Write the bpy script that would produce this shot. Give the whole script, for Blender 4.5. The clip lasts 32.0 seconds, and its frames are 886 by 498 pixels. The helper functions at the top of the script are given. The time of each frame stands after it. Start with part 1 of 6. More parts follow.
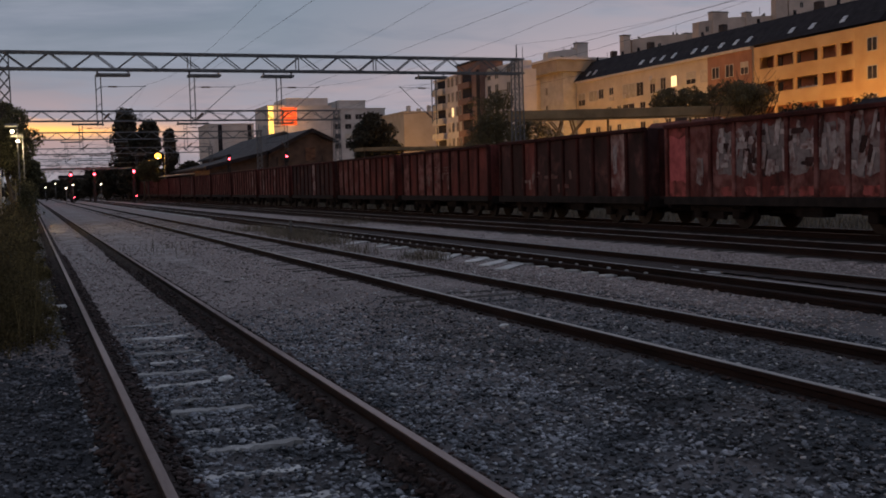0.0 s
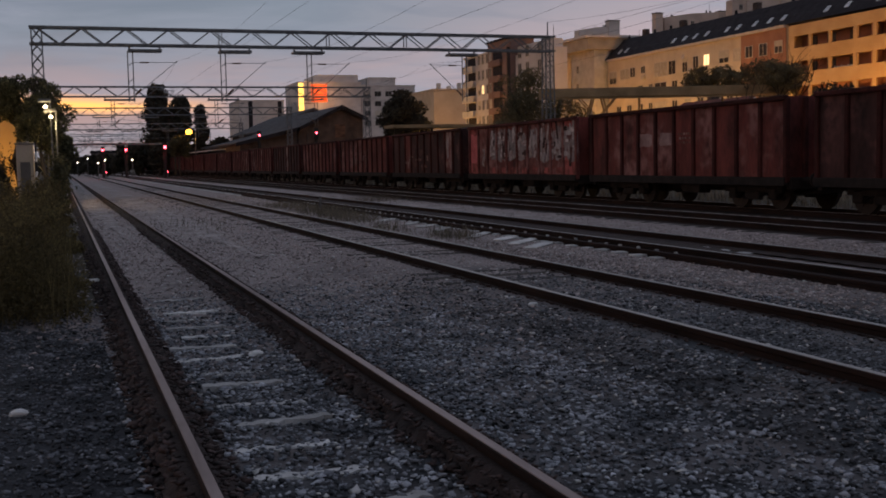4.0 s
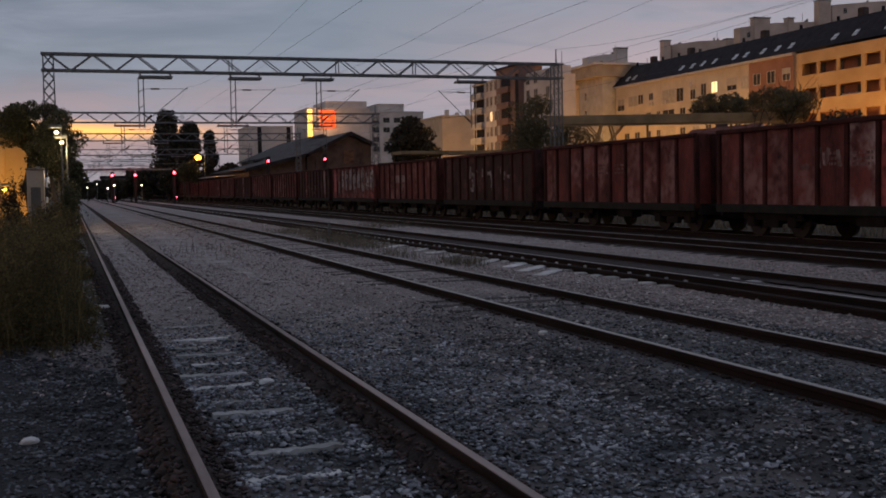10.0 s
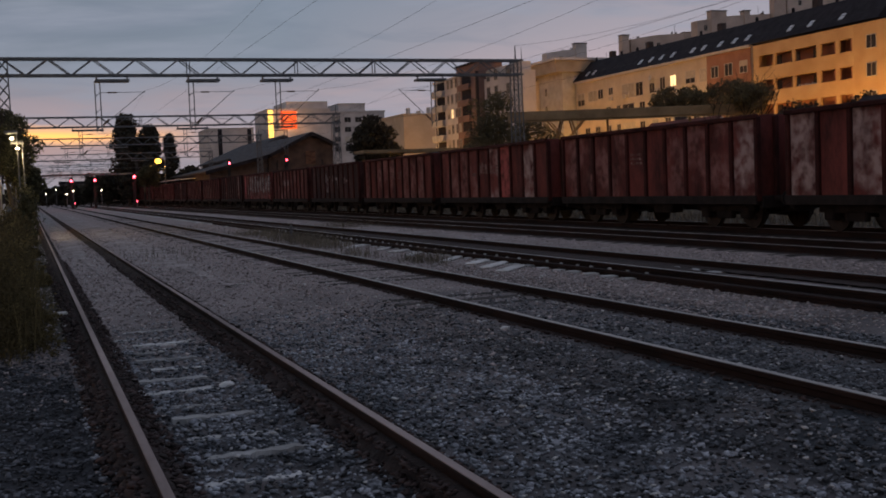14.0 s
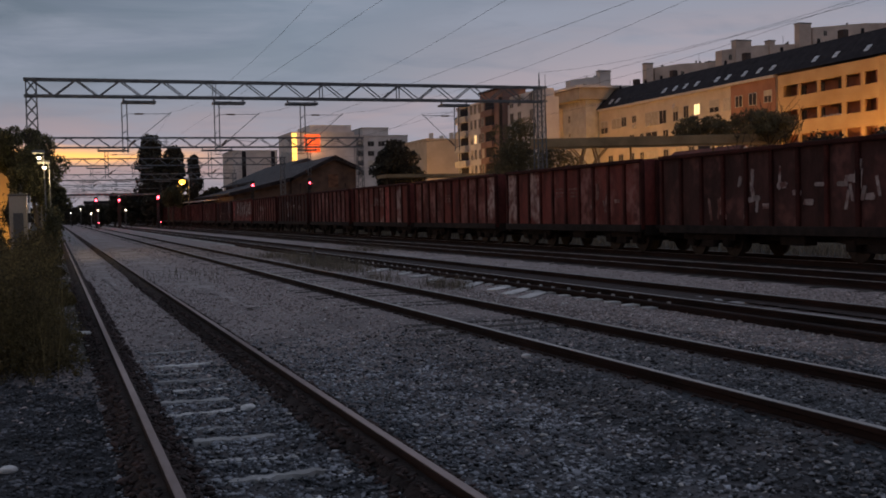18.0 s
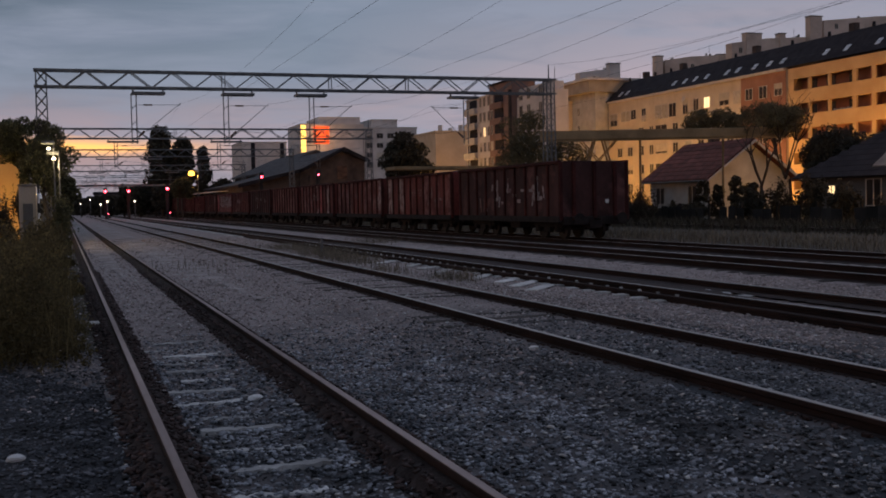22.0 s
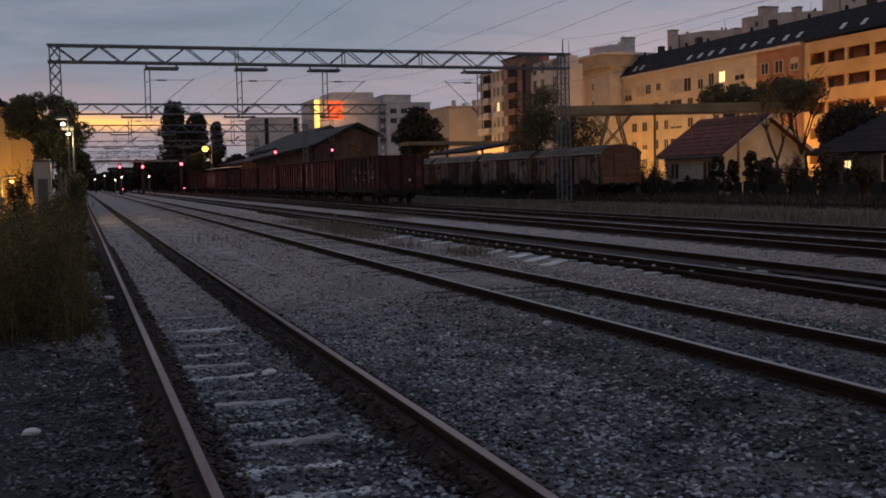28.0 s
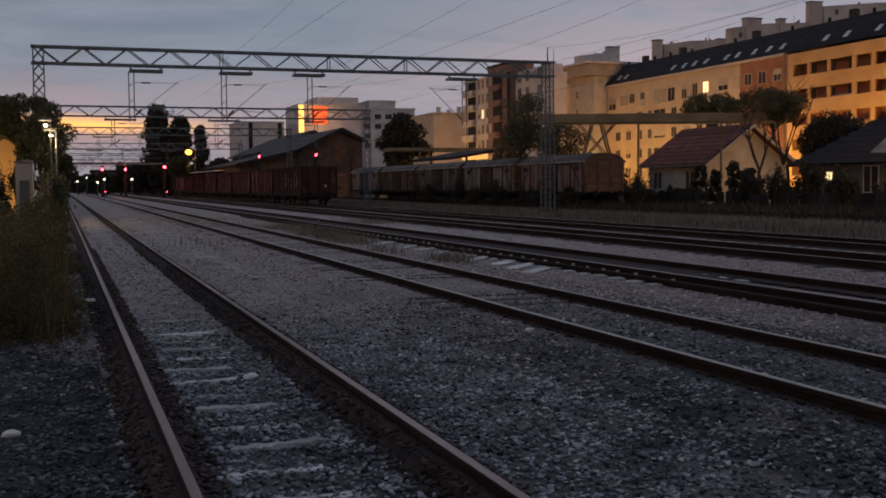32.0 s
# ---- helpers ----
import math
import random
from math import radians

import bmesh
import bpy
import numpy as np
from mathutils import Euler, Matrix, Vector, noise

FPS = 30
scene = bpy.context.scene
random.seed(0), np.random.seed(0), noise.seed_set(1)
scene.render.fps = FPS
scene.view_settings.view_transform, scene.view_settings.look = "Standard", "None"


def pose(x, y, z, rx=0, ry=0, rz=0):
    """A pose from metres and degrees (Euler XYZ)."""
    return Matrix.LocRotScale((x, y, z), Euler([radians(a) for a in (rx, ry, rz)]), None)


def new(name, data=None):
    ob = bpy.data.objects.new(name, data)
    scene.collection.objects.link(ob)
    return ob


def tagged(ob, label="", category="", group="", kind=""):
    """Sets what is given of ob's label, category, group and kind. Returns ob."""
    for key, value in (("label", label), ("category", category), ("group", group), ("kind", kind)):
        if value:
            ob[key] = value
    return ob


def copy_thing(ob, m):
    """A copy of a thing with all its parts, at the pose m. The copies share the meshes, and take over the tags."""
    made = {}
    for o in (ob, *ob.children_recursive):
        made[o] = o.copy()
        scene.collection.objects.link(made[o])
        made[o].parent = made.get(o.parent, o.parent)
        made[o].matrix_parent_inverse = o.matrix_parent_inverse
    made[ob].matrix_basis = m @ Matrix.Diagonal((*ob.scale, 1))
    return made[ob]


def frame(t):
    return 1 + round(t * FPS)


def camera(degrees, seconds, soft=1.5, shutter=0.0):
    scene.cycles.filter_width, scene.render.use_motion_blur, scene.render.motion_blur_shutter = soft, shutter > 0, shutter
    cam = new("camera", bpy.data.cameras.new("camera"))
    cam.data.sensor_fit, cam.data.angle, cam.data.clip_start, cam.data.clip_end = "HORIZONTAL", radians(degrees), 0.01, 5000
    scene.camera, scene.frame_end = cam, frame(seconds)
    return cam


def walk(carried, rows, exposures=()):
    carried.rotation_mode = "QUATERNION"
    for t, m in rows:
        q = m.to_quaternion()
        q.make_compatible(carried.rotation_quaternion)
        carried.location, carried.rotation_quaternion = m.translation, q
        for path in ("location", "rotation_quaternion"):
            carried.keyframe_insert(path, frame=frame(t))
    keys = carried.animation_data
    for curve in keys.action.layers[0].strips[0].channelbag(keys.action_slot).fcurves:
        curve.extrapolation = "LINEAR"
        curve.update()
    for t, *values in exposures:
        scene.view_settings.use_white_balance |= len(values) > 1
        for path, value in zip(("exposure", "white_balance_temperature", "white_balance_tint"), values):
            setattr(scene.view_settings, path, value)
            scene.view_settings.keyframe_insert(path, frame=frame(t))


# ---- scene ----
cam = camera(44.0, 32.0, soft=1.8)
walk(cam, [
    (0.0, pose(-0.001, -0.001, 1.640, 86.522, 1.581, -20.730)),
    (0.5, pose(0.006, 0.023, 1.629, 86.335, 1.658, -21.274)),
    (1.0, pose(-0.003, 0.043, 1.627, 85.900, 1.701, -20.915)),
    (1.5, pose(-0.022, 0.030, 1.631, 85.540, 1.646, -19.732)),
    (2.0, pose(-0.019, 0.025, 1.634, 85.326, 1.448, -19.088)),
    (2.5, pose(-0.025, -0.011, 1.640, 85.435, 1.222, -18.912)),
    (4.5, pose(-0.006, 0.001, 1.635, 85.390, 1.213, -19.346)),
    (5.0, pose(0.001, 0.032, 1.614, 85.365, 1.278, -19.501)),
    (5.5, pose(0.011, 0.045, 1.627, 85.225, 1.258, -19.609)),
    (6.0, pose(0.008, 0.007, 1.629, 85.152, 1.187, -19.785)),
    (6.5, pose(-0.000, -0.009, 1.634, 85.111, 1.156, -19.926)),
    (7.0, pose(-0.003, 0.016, 1.644, 85.034, 1.050, -19.855)),
    (7.5, pose(-0.013, 0.028, 1.663, 85.647, 1.035, -19.643)),
    (8.0, pose(-0.026, 0.026, 1.659, 86.010, 1.050, -19.489)),
    (8.5, pose(-0.039, 0.036, 1.661, 86.163, 1.021, -19.151)),
    (9.0, pose(-0.048, 0.025, 1.664, 86.539, 1.016, -19.000)),
    (9.5, pose(-0.045, -0.005, 1.662, 86.697, 1.016, -18.841)),
    (10.0, pose(-0.038, -0.001, 1.661, 86.769, 1.006, -18.782)),
    (10.5, pose(-0.017, 0.007, 1.658, 86.715, 1.067, -18.887)),
    (11.0, pose(-0.012, 0.021, 1.652, 86.748, 1.160, -19.035)),
    (11.5, pose(-0.007, -0.007, 1.658, 86.703, 1.201, -19.243)),
    (12.0, pose(0.008, 0.019, 1.657, 86.682, 1.442, -19.554)),
    (12.5, pose(0.014, -0.031, 1.662, 86.678, 1.674, -20.070)),
    (13.0, pose(0.029, -0.002, 1.655, 86.636, 1.916, -20.382)),
    (13.5, pose(0.026, 0.001, 1.653, 86.527, 2.081, -20.615)),
    (14.0, pose(0.017, 0.009, 1.650, 86.618, 2.235, -20.705)),
    (14.5, pose(-0.004, -0.027, 1.663, 86.868, 2.246, -20.871)),
    (16.5, pose(-0.030, 0.008, 1.659, 87.627, 1.509, -20.217)),
    (17.0, pose(-0.018, -0.005, 1.658, 87.812, 1.392, -19.939)),
    (17.5, pose(-0.011, -0.006, 1.661, 87.923, 1.365, -19.813)),
    (18.0, pose(-0.009, -0.011, 1.667, 87.954, 1.352, -19.569)),
    (18.5, pose(-0.013, 0.012, 1.654, 87.971, 1.334, -19.403)),
    (19.0, pose(-0.022, 0.002, 1.660, 87.989, 1.334, -19.306)),
    (19.5, pose(-0.022, 0.019, 1.660, 87.971, 1.232, -19.243)),
    (20.0, pose(-0.019, 0.008, 1.656, 87.955, 1.267, -19.182)),
    (20.5, pose(-0.008, 0.037, 1.652, 87.875, 1.205, -19.105)),
    (21.0, pose(-0.004, 0.006, 1.657, 87.696, 1.189, -18.955)),
    (21.5, pose(0.001, 0.012, 1.657, 87.547, 1.130, -19.013)),
    (22.0, pose(0.001, -0.005, 1.659, 87.563, 1.127, -19.111)),
    (22.5, pose(0.002, 0.015, 1.653, 87.545, 1.099, -19.237)),
    (23.0, pose(0.001, 0.004, 1.661, 87.369, 0.885, -19.276)),
    (23.5, pose(-0.002, 0.009, 1.654, 87.240, 0.838, -19.228)),
    (24.0, pose(0.007, 0.024, 1.648, 87.046, 0.765, -19.102)),
    (24.5, pose(0.009, 0.023, 1.644, 86.871, 0.805, -19.098)),
    (25.0, pose(0.017, 0.037, 1.646, 86.712, 0.842, -19.048)),
    (25.5, pose(0.020, 0.028, 1.649, 86.566, 0.864, -18.933)),
    (27.5, pose(0.017, 0.043, 1.646, 86.302, 1.071, -18.511)),
    (28.0, pose(0.010, 0.021, 1.652, 86.297, 1.146, -18.402)),
    (28.5, pose(0.008, 0.021, 1.656, 86.374, 1.142, -18.263)),
    (29.0, pose(0.009, 0.042, 1.654, 86.327, 1.090, -18.082)),
    (29.5, pose(0.005, 0.025, 1.656, 86.431, 0.968, -17.970)),
    (30.0, pose(0.008, 0.042, 1.650, 86.494, 0.783, -17.914)),
    (30.5, pose(-0.005, 0.024, 1.652, 86.531, 0.606, -18.024)),
    (31.0, pose(-0.015, 0.009, 1.654, 86.583, 0.473, -18.263)),
    (31.5, pose(-0.006, 0.001, 1.652, 86.554, 0.458, -18.873)),
    (32.0, pose(0.000, -0.004, 1.651, 86.618, 0.459, -19.247)),
], exposures=[(0.0, 0.76, 6750, 14.5), (3.0, 0.78, 6850, 15.5), (7.0, 0.76, 6850, 15.5), (12.0, 0.72, 6720, 14.5), (18.0, 0.69, 6680, 14.0), (23.0, 0.69, 6430, 15.0), (27.0, 0.69, 6600, 14.5), (32.0, 0.67, 6750, 14.5)])

# ---------------------------------------------------------------- world
W = bpy.data.worlds.new("dusk_sky")
scene.world = W
W.use_nodes = True
nt = W.node_tree
nt.nodes.clear()


def wn(kind, **kw):
    n = nt.nodes.new(kind)
    for k, v in kw.items():
        n.inputs[k].default_value = v
    return n


def wmath(op, a, b=None, clamp=False):
    n = nt.nodes.new("ShaderNodeMath")
    n.operation = op
    n.use_clamp = clamp
    for i, v in enumerate((a, b)):
        if v is None:
            continue
        if isinstance(v, (int, float)):
            n.inputs[i].default_value = v
        else:
            nt.links.new(v, n.inputs[i])
    return n.outputs[0]


def wmix(fac, a, b):
    n = nt.nodes.new("ShaderNodeMix")
    n.data_type = "RGBA"
    for i, v in ((0, fac), (6, a), (7, b)):
        if isinstance(v, (tuple, float, int)):
            n.inputs[i].default_value = v
        else:
            nt.links.new(v, n.inputs[i])
    return n.outputs[2]


tc = nt.nodes.new("ShaderNodeTexCoord")
sep = nt.nodes.new("ShaderNodeSeparateXYZ")
nt.links.new(tc.outputs["Generated"], sep.inputs[0])
sx, sy, sz = sep.outputs
# soft clouds, stretched along the horizon
mp = nt.nodes.new("ShaderNodeMapping")
mp.inputs["Scale"].default_value = (2.2, 2.2, 14.0)
nt.links.new(tc.outputs["Generated"], mp.inputs[0])
cl = wn("ShaderNodeTexNoise", Scale=2.2, Detail=5.0, Roughness=0.55, Distortion=0.4)
nt.links.new(mp.outputs[0], cl.inputs["Vector"])
cloud = cl.outputs["Fac"]
# elevation ramp of the evening sky
ramp = nt.nodes.new("ShaderNodeValToRGB")
nt.links.new(wmath("ADD", sz, wmath("MULTIPLY", wmath("SUBTRACT", cloud, 0.5), 0.05)), ramp.inputs[0])
el = ramp.color_ramp.elements
el[0].position, el[0].color = 0.0, (0.19, 0.145, 0.15, 1)
el[1].position, el[1].color = 1.0, (0.140, 0.142, 0.190, 1)
for pos, col in ((0.035, (0.275, 0.198, 0.192, 1)), (0.07, (0.245, 0.208, 0.228, 1)), (0.12, (0.143, 0.174, 0.214, 1)), (0.22, (0.115, 0.155, 0.206, 1)), (0.45, (0.138, 0.160, 0.214, 1))):
    e = el.new(pos)
    e.color = col
east = wmath("MULTIPLY", wmath("MULTIPLY", wmath("SUBTRACT", sx, 0.22, True), 3.2, True), wmath("SUBTRACT", 1.0, wmath("MULTIPLY", wmath("ABSOLUTE", wmath("SUBTRACT", sz, 0.09)), 8.0), True))
pinkish = wmix(wmath("MULTIPLY", east, 0.70), ramp.outputs[0], (0.370, 0.285, 0.300, 1))
west = wmath("MULTIPLY", wmath("MULTIPLY", wmath("SUBTRACT", 0.22, sx), 3.2, True), wmath("MULTIPLY", wmath("SUBTRACT", sz, 0.06), 9.0, True))
duller = wmix(wmath("MULTIPLY", west, 0.8), pinkish, (0.064, 0.088, 0.113, 1))
banked = wmix(wmath("MULTIPLY", wmath("SUBTRACT", cloud, 0.46, True), 3.2, True), duller, (0.180, 0.206, 0.255, 1))
# a second, broader layer of darker cloud
mp2 = nt.nodes.new("ShaderNodeMapping")
mp2.inputs["Scale"].default_value = (1.6, 1.6, 9.0)
mp2.inputs["Rotation"].default_value = (0.06, 0.04, 0.5)
nt.links.new(tc.outputs["Generated"], mp2.inputs[0])
cl2 = wn("ShaderNodeTexNoise", Scale=3.4, Detail=7.0, Roughness=0.6, Distortion=0.8)
nt.links.new(mp2.outputs[0], cl2.inputs["Vector"])
base_sky = wmix(wmath("MULTIPLY", wmath("MULTIPLY", wmath("SUBTRACT", cl2.outputs["Fac"], 0.50, True), 4.0, True), 0.62), banked, (0.108, 0.136, 0.180, 1))
# last light of the sunset: a thin glowing strip low over the line's end
d0 = wmath("ABSOLUTE", wmath("SUBTRACT", wmath("ADD", sz, wmath("MULTIPLY", wmath("SUBTRACT", cloud, 0.5), 0.030)), 0.0545))
strip = wmath("SUBTRACT", 1.0, wmath("MULTIPLY", d0, 85.0), True)
azm = wmath("MULTIPLY", wmath("MULTIPLY", wmath("SUBTRACT", 0.15, sx), 9.0, True), wmath("MULTIPLY", wmath("SUBTRACT", sy, 0.10), 3.0, True))
glow = wmath("MULTIPLY", strip, azm)
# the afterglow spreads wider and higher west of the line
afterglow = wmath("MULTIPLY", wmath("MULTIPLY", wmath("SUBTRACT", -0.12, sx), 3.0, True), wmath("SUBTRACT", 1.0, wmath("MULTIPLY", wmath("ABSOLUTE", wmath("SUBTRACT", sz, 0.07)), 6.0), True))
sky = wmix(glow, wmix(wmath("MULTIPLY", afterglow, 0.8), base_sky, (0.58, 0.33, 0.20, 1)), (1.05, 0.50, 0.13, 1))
bg = wn("ShaderNodeBackground", Strength=1.0)
nt.links.new(sky, bg.inputs[0])
wo = nt.nodes.new("ShaderNodeOutputWorld")
nt.links.new(bg.outputs[0], wo.inputs[0])


def lamp(name, at, power, colour, radius=0.15):
    d = bpy.data.lights.new(name, "POINT")
    d.energy, d.color, d.shadow_soft_size = power, colour, radius
    o = new(name, d)
    o.location = at
    return o


SODIUM = (1.0, 0.475, 0.105)

# ---------------------------------------------------------------- materials
M = {}


def mat(name, c1, c2, rough=0.8, metal=0.0, s1=1.5, s2=18.0, bump=0.25, rnd=0.0, island=0.0, spec=0.4, stretch=(1, 1, 1), detail=4.0):
    """Two-scale procedural surface: c1 and c2 blend by coarse stains and fine grain."""
    m = bpy.data.materials.new(name)
    m.use_nodes = True
    t = m.node_tree
    b = t.nodes["Principled BSDF"]
    co = t.nodes.new("ShaderNodeTexCoord")
    oi = t.nodes.new("ShaderNodeObjectInfo")
    add = t.nodes.new("ShaderNodeVectorMath")
    add.operation = "MULTIPLY_ADD"
    cmb = t.nodes.new("ShaderNodeCombineXYZ")
    for i in range(3):
        t.links.new(oi.outputs["Random"], cmb.inputs[i])
    t.links.new(cmb.outputs[0], add.inputs[0])
    add.inputs[1].default_value = (37.0, 19.0, 53.0)
    t.links.new(co.outputs["Object"], add.inputs[2])
    mpn = t.nodes.new("ShaderNodeMapping")
    mpn.inputs["Scale"].default_value = stretch
    t.links.new(add.outputs[0], mpn.inputs[0])
    n1 = t.nodes.new("ShaderNodeTexNoise")
    n1.inputs["Scale"].default_value, n1.inputs["Detail"].default_value = s1, detail
    n2 = t.nodes.new("ShaderNodeTexNoise")
    n2.inputs["Scale"].default_value, n2.inputs["Detail"].default_value = s2, 3.0
    for n in (n1, n2):
        t.links.new(mpn.outputs[0], n.inputs["Vector"])
    a = t.nodes.new("ShaderNodeMath")
    a.operation = "MULTIPLY_ADD"
    t.links.new(n1.outputs["Fac"], a.inputs[0])
    a.inputs[1].default_value, a.inputs[2].default_value = 2.2, -0.85
    a2 = t.nodes.new("ShaderNodeMath")
    a2.operation = "MULTIPLY_ADD"
    t.links.new(n2.outputs["Fac"], a2.inputs[0])
    a2.inputs[1].default_value = 0.7
    t.links.new(a.outputs[0], a2.inputs[2])
    a3 = t.nodes.new("ShaderNodeMath")
    a3.operation, a3.use_clamp = "SUBTRACT", True
    t.links.new(a2.outputs[0], a3.inputs[0])
    a3.inputs[1].default_value = 0.1
    mx = t.nodes.new("ShaderNodeMix")
    mx.data_type = "RGBA"
    t.links.new(a3.outputs[0], mx.inputs[0])
    mx.inputs[6].default_value, mx.inputs[7].default_value = (*c1, 1), (*c2, 1)
    col = mx.outputs[2]
    for amount, src in ((rnd, oi.outputs["Random"]), (island, None)):
        if not amount:
            continue
        if src is None:
            src = t.nodes.new("ShaderNodeNewGeometry").outputs["Random Per Island"]
        hv = t.nodes.new("ShaderNodeHueSaturation")
        k = t.nodes.new("ShaderNodeMath")
        k.operation = "MULTIPLY_ADD"
        t.links.new(src, k.inputs[0])
        k.inputs[1].default_value, k.inputs[2].default_value = 2 * amount, 1 - amount
        t.links.new(k.outputs[0], hv.inputs["Value"])
        t.links.new(col, hv.inputs["Color"])
        col = hv.outputs[0]
    t.links.new(col, b.inputs["Base Color"])
    b.inputs["Roughness"].default_value, b.inputs["Metallic"].default_value = rough, metal
    b.inputs["Specular IOR Level"].default_value = spec
    if bump:
        bp = t.nodes.new("ShaderNodeBump")
        bp.inputs["Strength"].default_value, bp.inputs["Distance"].default_value = bump, 0.02
        t.links.new(n2.outputs["Fac"], bp.inputs["Height"])
        t.links.new(bp.outputs[0], b.inputs["Normal"])
    M[name] = m
    return m


def weathered(name, pale, low, high, scale=0.9):
    """Chalky faded areas, broken up by noise at two scales, over a paint made by mat()."""
    t = M[name].node_tree
    b = t.nodes["Principled BSDF"]
    src = b.inputs["Base Color"].links[0].from_socket
    vec = [n for n in t.nodes if n.bl_idname == "ShaderNodeVectorMath"][0].outputs[0]
    fac = None
    for sc, lo, hi in ((scale, low, high), (3.6, 0.25, 0.65)):
        n = t.nodes.new("ShaderNodeTexNoise")
        n.inputs["Scale"].default_value, n.inputs["Detail"].default_value = sc, 3.5
        t.links.new(vec, n.inputs["Vector"])
        r = t.nodes.new("ShaderNodeMapRange")
        r.interpolation_type = "SMOOTHSTEP"
        r.inputs["From Min"].default_value, r.inputs["From Max"].default_value = lo, hi
        t.links.new(n.outputs["Fac"], r.inputs["Value"])
        if fac is None:
            fac = r.outputs[0]
        else:
            k = t.nodes.new("ShaderNodeMath")
            k.operation = "MULTIPLY"
            t.links.new(fac, k.inputs[0])
            t.links.new(r.outputs[0], k.inputs[1])
            fac = k.outputs[0]
    mx = t.nodes.new("ShaderNodeMix")
    mx.data_type = "RGBA"
    t.links.new(fac, mx.inputs[0])
    t.links.new(src, mx.inputs[6])
    mx.inputs[7].default_value = (*pale, 1)
    t.links.new(mx.outputs[2], b.inputs["Base Color"])


def tinted(name, c1, c2, y0, y1):
    """Pale dust in ragged patches, with near dimness and far sheen tinted in along the yard."""
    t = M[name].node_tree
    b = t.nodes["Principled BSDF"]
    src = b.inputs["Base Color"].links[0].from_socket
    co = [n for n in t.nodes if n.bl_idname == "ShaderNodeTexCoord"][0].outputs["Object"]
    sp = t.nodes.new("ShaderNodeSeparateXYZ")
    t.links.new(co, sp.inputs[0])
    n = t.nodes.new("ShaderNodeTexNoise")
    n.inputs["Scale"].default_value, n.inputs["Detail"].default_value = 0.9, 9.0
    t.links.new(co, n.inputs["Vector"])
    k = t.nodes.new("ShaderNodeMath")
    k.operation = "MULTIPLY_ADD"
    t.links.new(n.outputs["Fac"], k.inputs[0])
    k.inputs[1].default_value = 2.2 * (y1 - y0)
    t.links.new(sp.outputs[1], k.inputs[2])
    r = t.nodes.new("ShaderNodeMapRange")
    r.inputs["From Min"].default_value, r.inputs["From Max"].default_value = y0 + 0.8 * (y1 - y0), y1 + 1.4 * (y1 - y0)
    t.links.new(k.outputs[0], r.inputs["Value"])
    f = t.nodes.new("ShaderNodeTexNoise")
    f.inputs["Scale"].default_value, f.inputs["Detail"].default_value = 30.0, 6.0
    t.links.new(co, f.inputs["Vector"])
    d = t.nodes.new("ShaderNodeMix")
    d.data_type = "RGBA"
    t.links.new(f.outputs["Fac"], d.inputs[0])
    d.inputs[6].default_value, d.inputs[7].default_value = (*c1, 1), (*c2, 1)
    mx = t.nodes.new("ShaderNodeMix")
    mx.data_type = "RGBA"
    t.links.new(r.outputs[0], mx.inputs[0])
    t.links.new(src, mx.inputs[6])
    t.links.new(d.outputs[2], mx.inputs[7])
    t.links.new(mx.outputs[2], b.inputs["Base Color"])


def leafy(name, share):
    """Lets part of the light through the leaves of a material made by mat()."""
    t = M[name].node_tree
    b = t.nodes["Principled BSDF"]
    tr = t.nodes.new("ShaderNodeBsdfTranslucent")
    t.links.new(b.inputs["Base Color"].links[0].from_socket, tr.inputs["Color"])
    mx = t.nodes.new("ShaderNodeMixShader")
    mx.inputs[0].default_value = share
    t.links.new(b.outputs[0], mx.inputs[1])
    t.links.new(tr.outputs[0], mx.inputs[2])
    t.links.new(mx.outputs[0], t.nodes["Material Output"].inputs["Surface"])


def glowing(name, colour, strength):
    m = bpy.data.materials.new(name)
    m.use_nodes = True
    b = m.node_tree.nodes["Principled BSDF"]
    b.inputs["Base Color"].default_value = (*colour, 1)
    b.inputs["Emission Color"].default_value = (*colour, 1)
    b.inputs["Emission Strength"].default_value = strength
    M[name] = m
    return m


mat("ballast", (0.011, 0.013, 0.016), (0.084, 0.091, 0.103), 0.95, s1=2.2, s2=46, bump=1.0, detail=10)
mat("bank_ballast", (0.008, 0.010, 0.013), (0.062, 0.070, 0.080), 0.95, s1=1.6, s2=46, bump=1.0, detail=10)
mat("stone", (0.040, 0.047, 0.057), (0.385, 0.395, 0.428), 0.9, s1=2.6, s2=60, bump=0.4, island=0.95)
# stones on the bank: a darker base colour than the siding's stones
mat("bank_stone", (0.027, 0.031, 0.036), (0.250, 0.254, 0.272), 0.9, s1=2.6, s2=60, bump=0.4, island=0.95)
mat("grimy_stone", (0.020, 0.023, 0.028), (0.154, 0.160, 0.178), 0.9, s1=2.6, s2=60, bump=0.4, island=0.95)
mat("pale_far_stone", (0.19, 0.158, 0.150), (0.55, 0.468, 0.450), 0.95, s1=9, s2=60, bump=0.4, island=0.5)
mat("dark_ballast", (0.008, 0.009, 0.011), (0.042, 0.043, 0.050), 0.95, s1=1.3, s2=46, bump=1.0, detail=10)
mat("oily_stone", (0.022, 0.014, 0.0125), (0.080, 0.051, 0.046), 0.85, s1=9, s2=60, bump=0.4, island=0.7)
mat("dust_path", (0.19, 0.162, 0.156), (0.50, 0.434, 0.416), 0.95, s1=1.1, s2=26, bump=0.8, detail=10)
mat("oily_ballast", (0.016, 0.010, 0.0093), (0.056, 0.035, 0.031), 0.9, s1=3.5, s2=30, bump=1.0, detail=6)
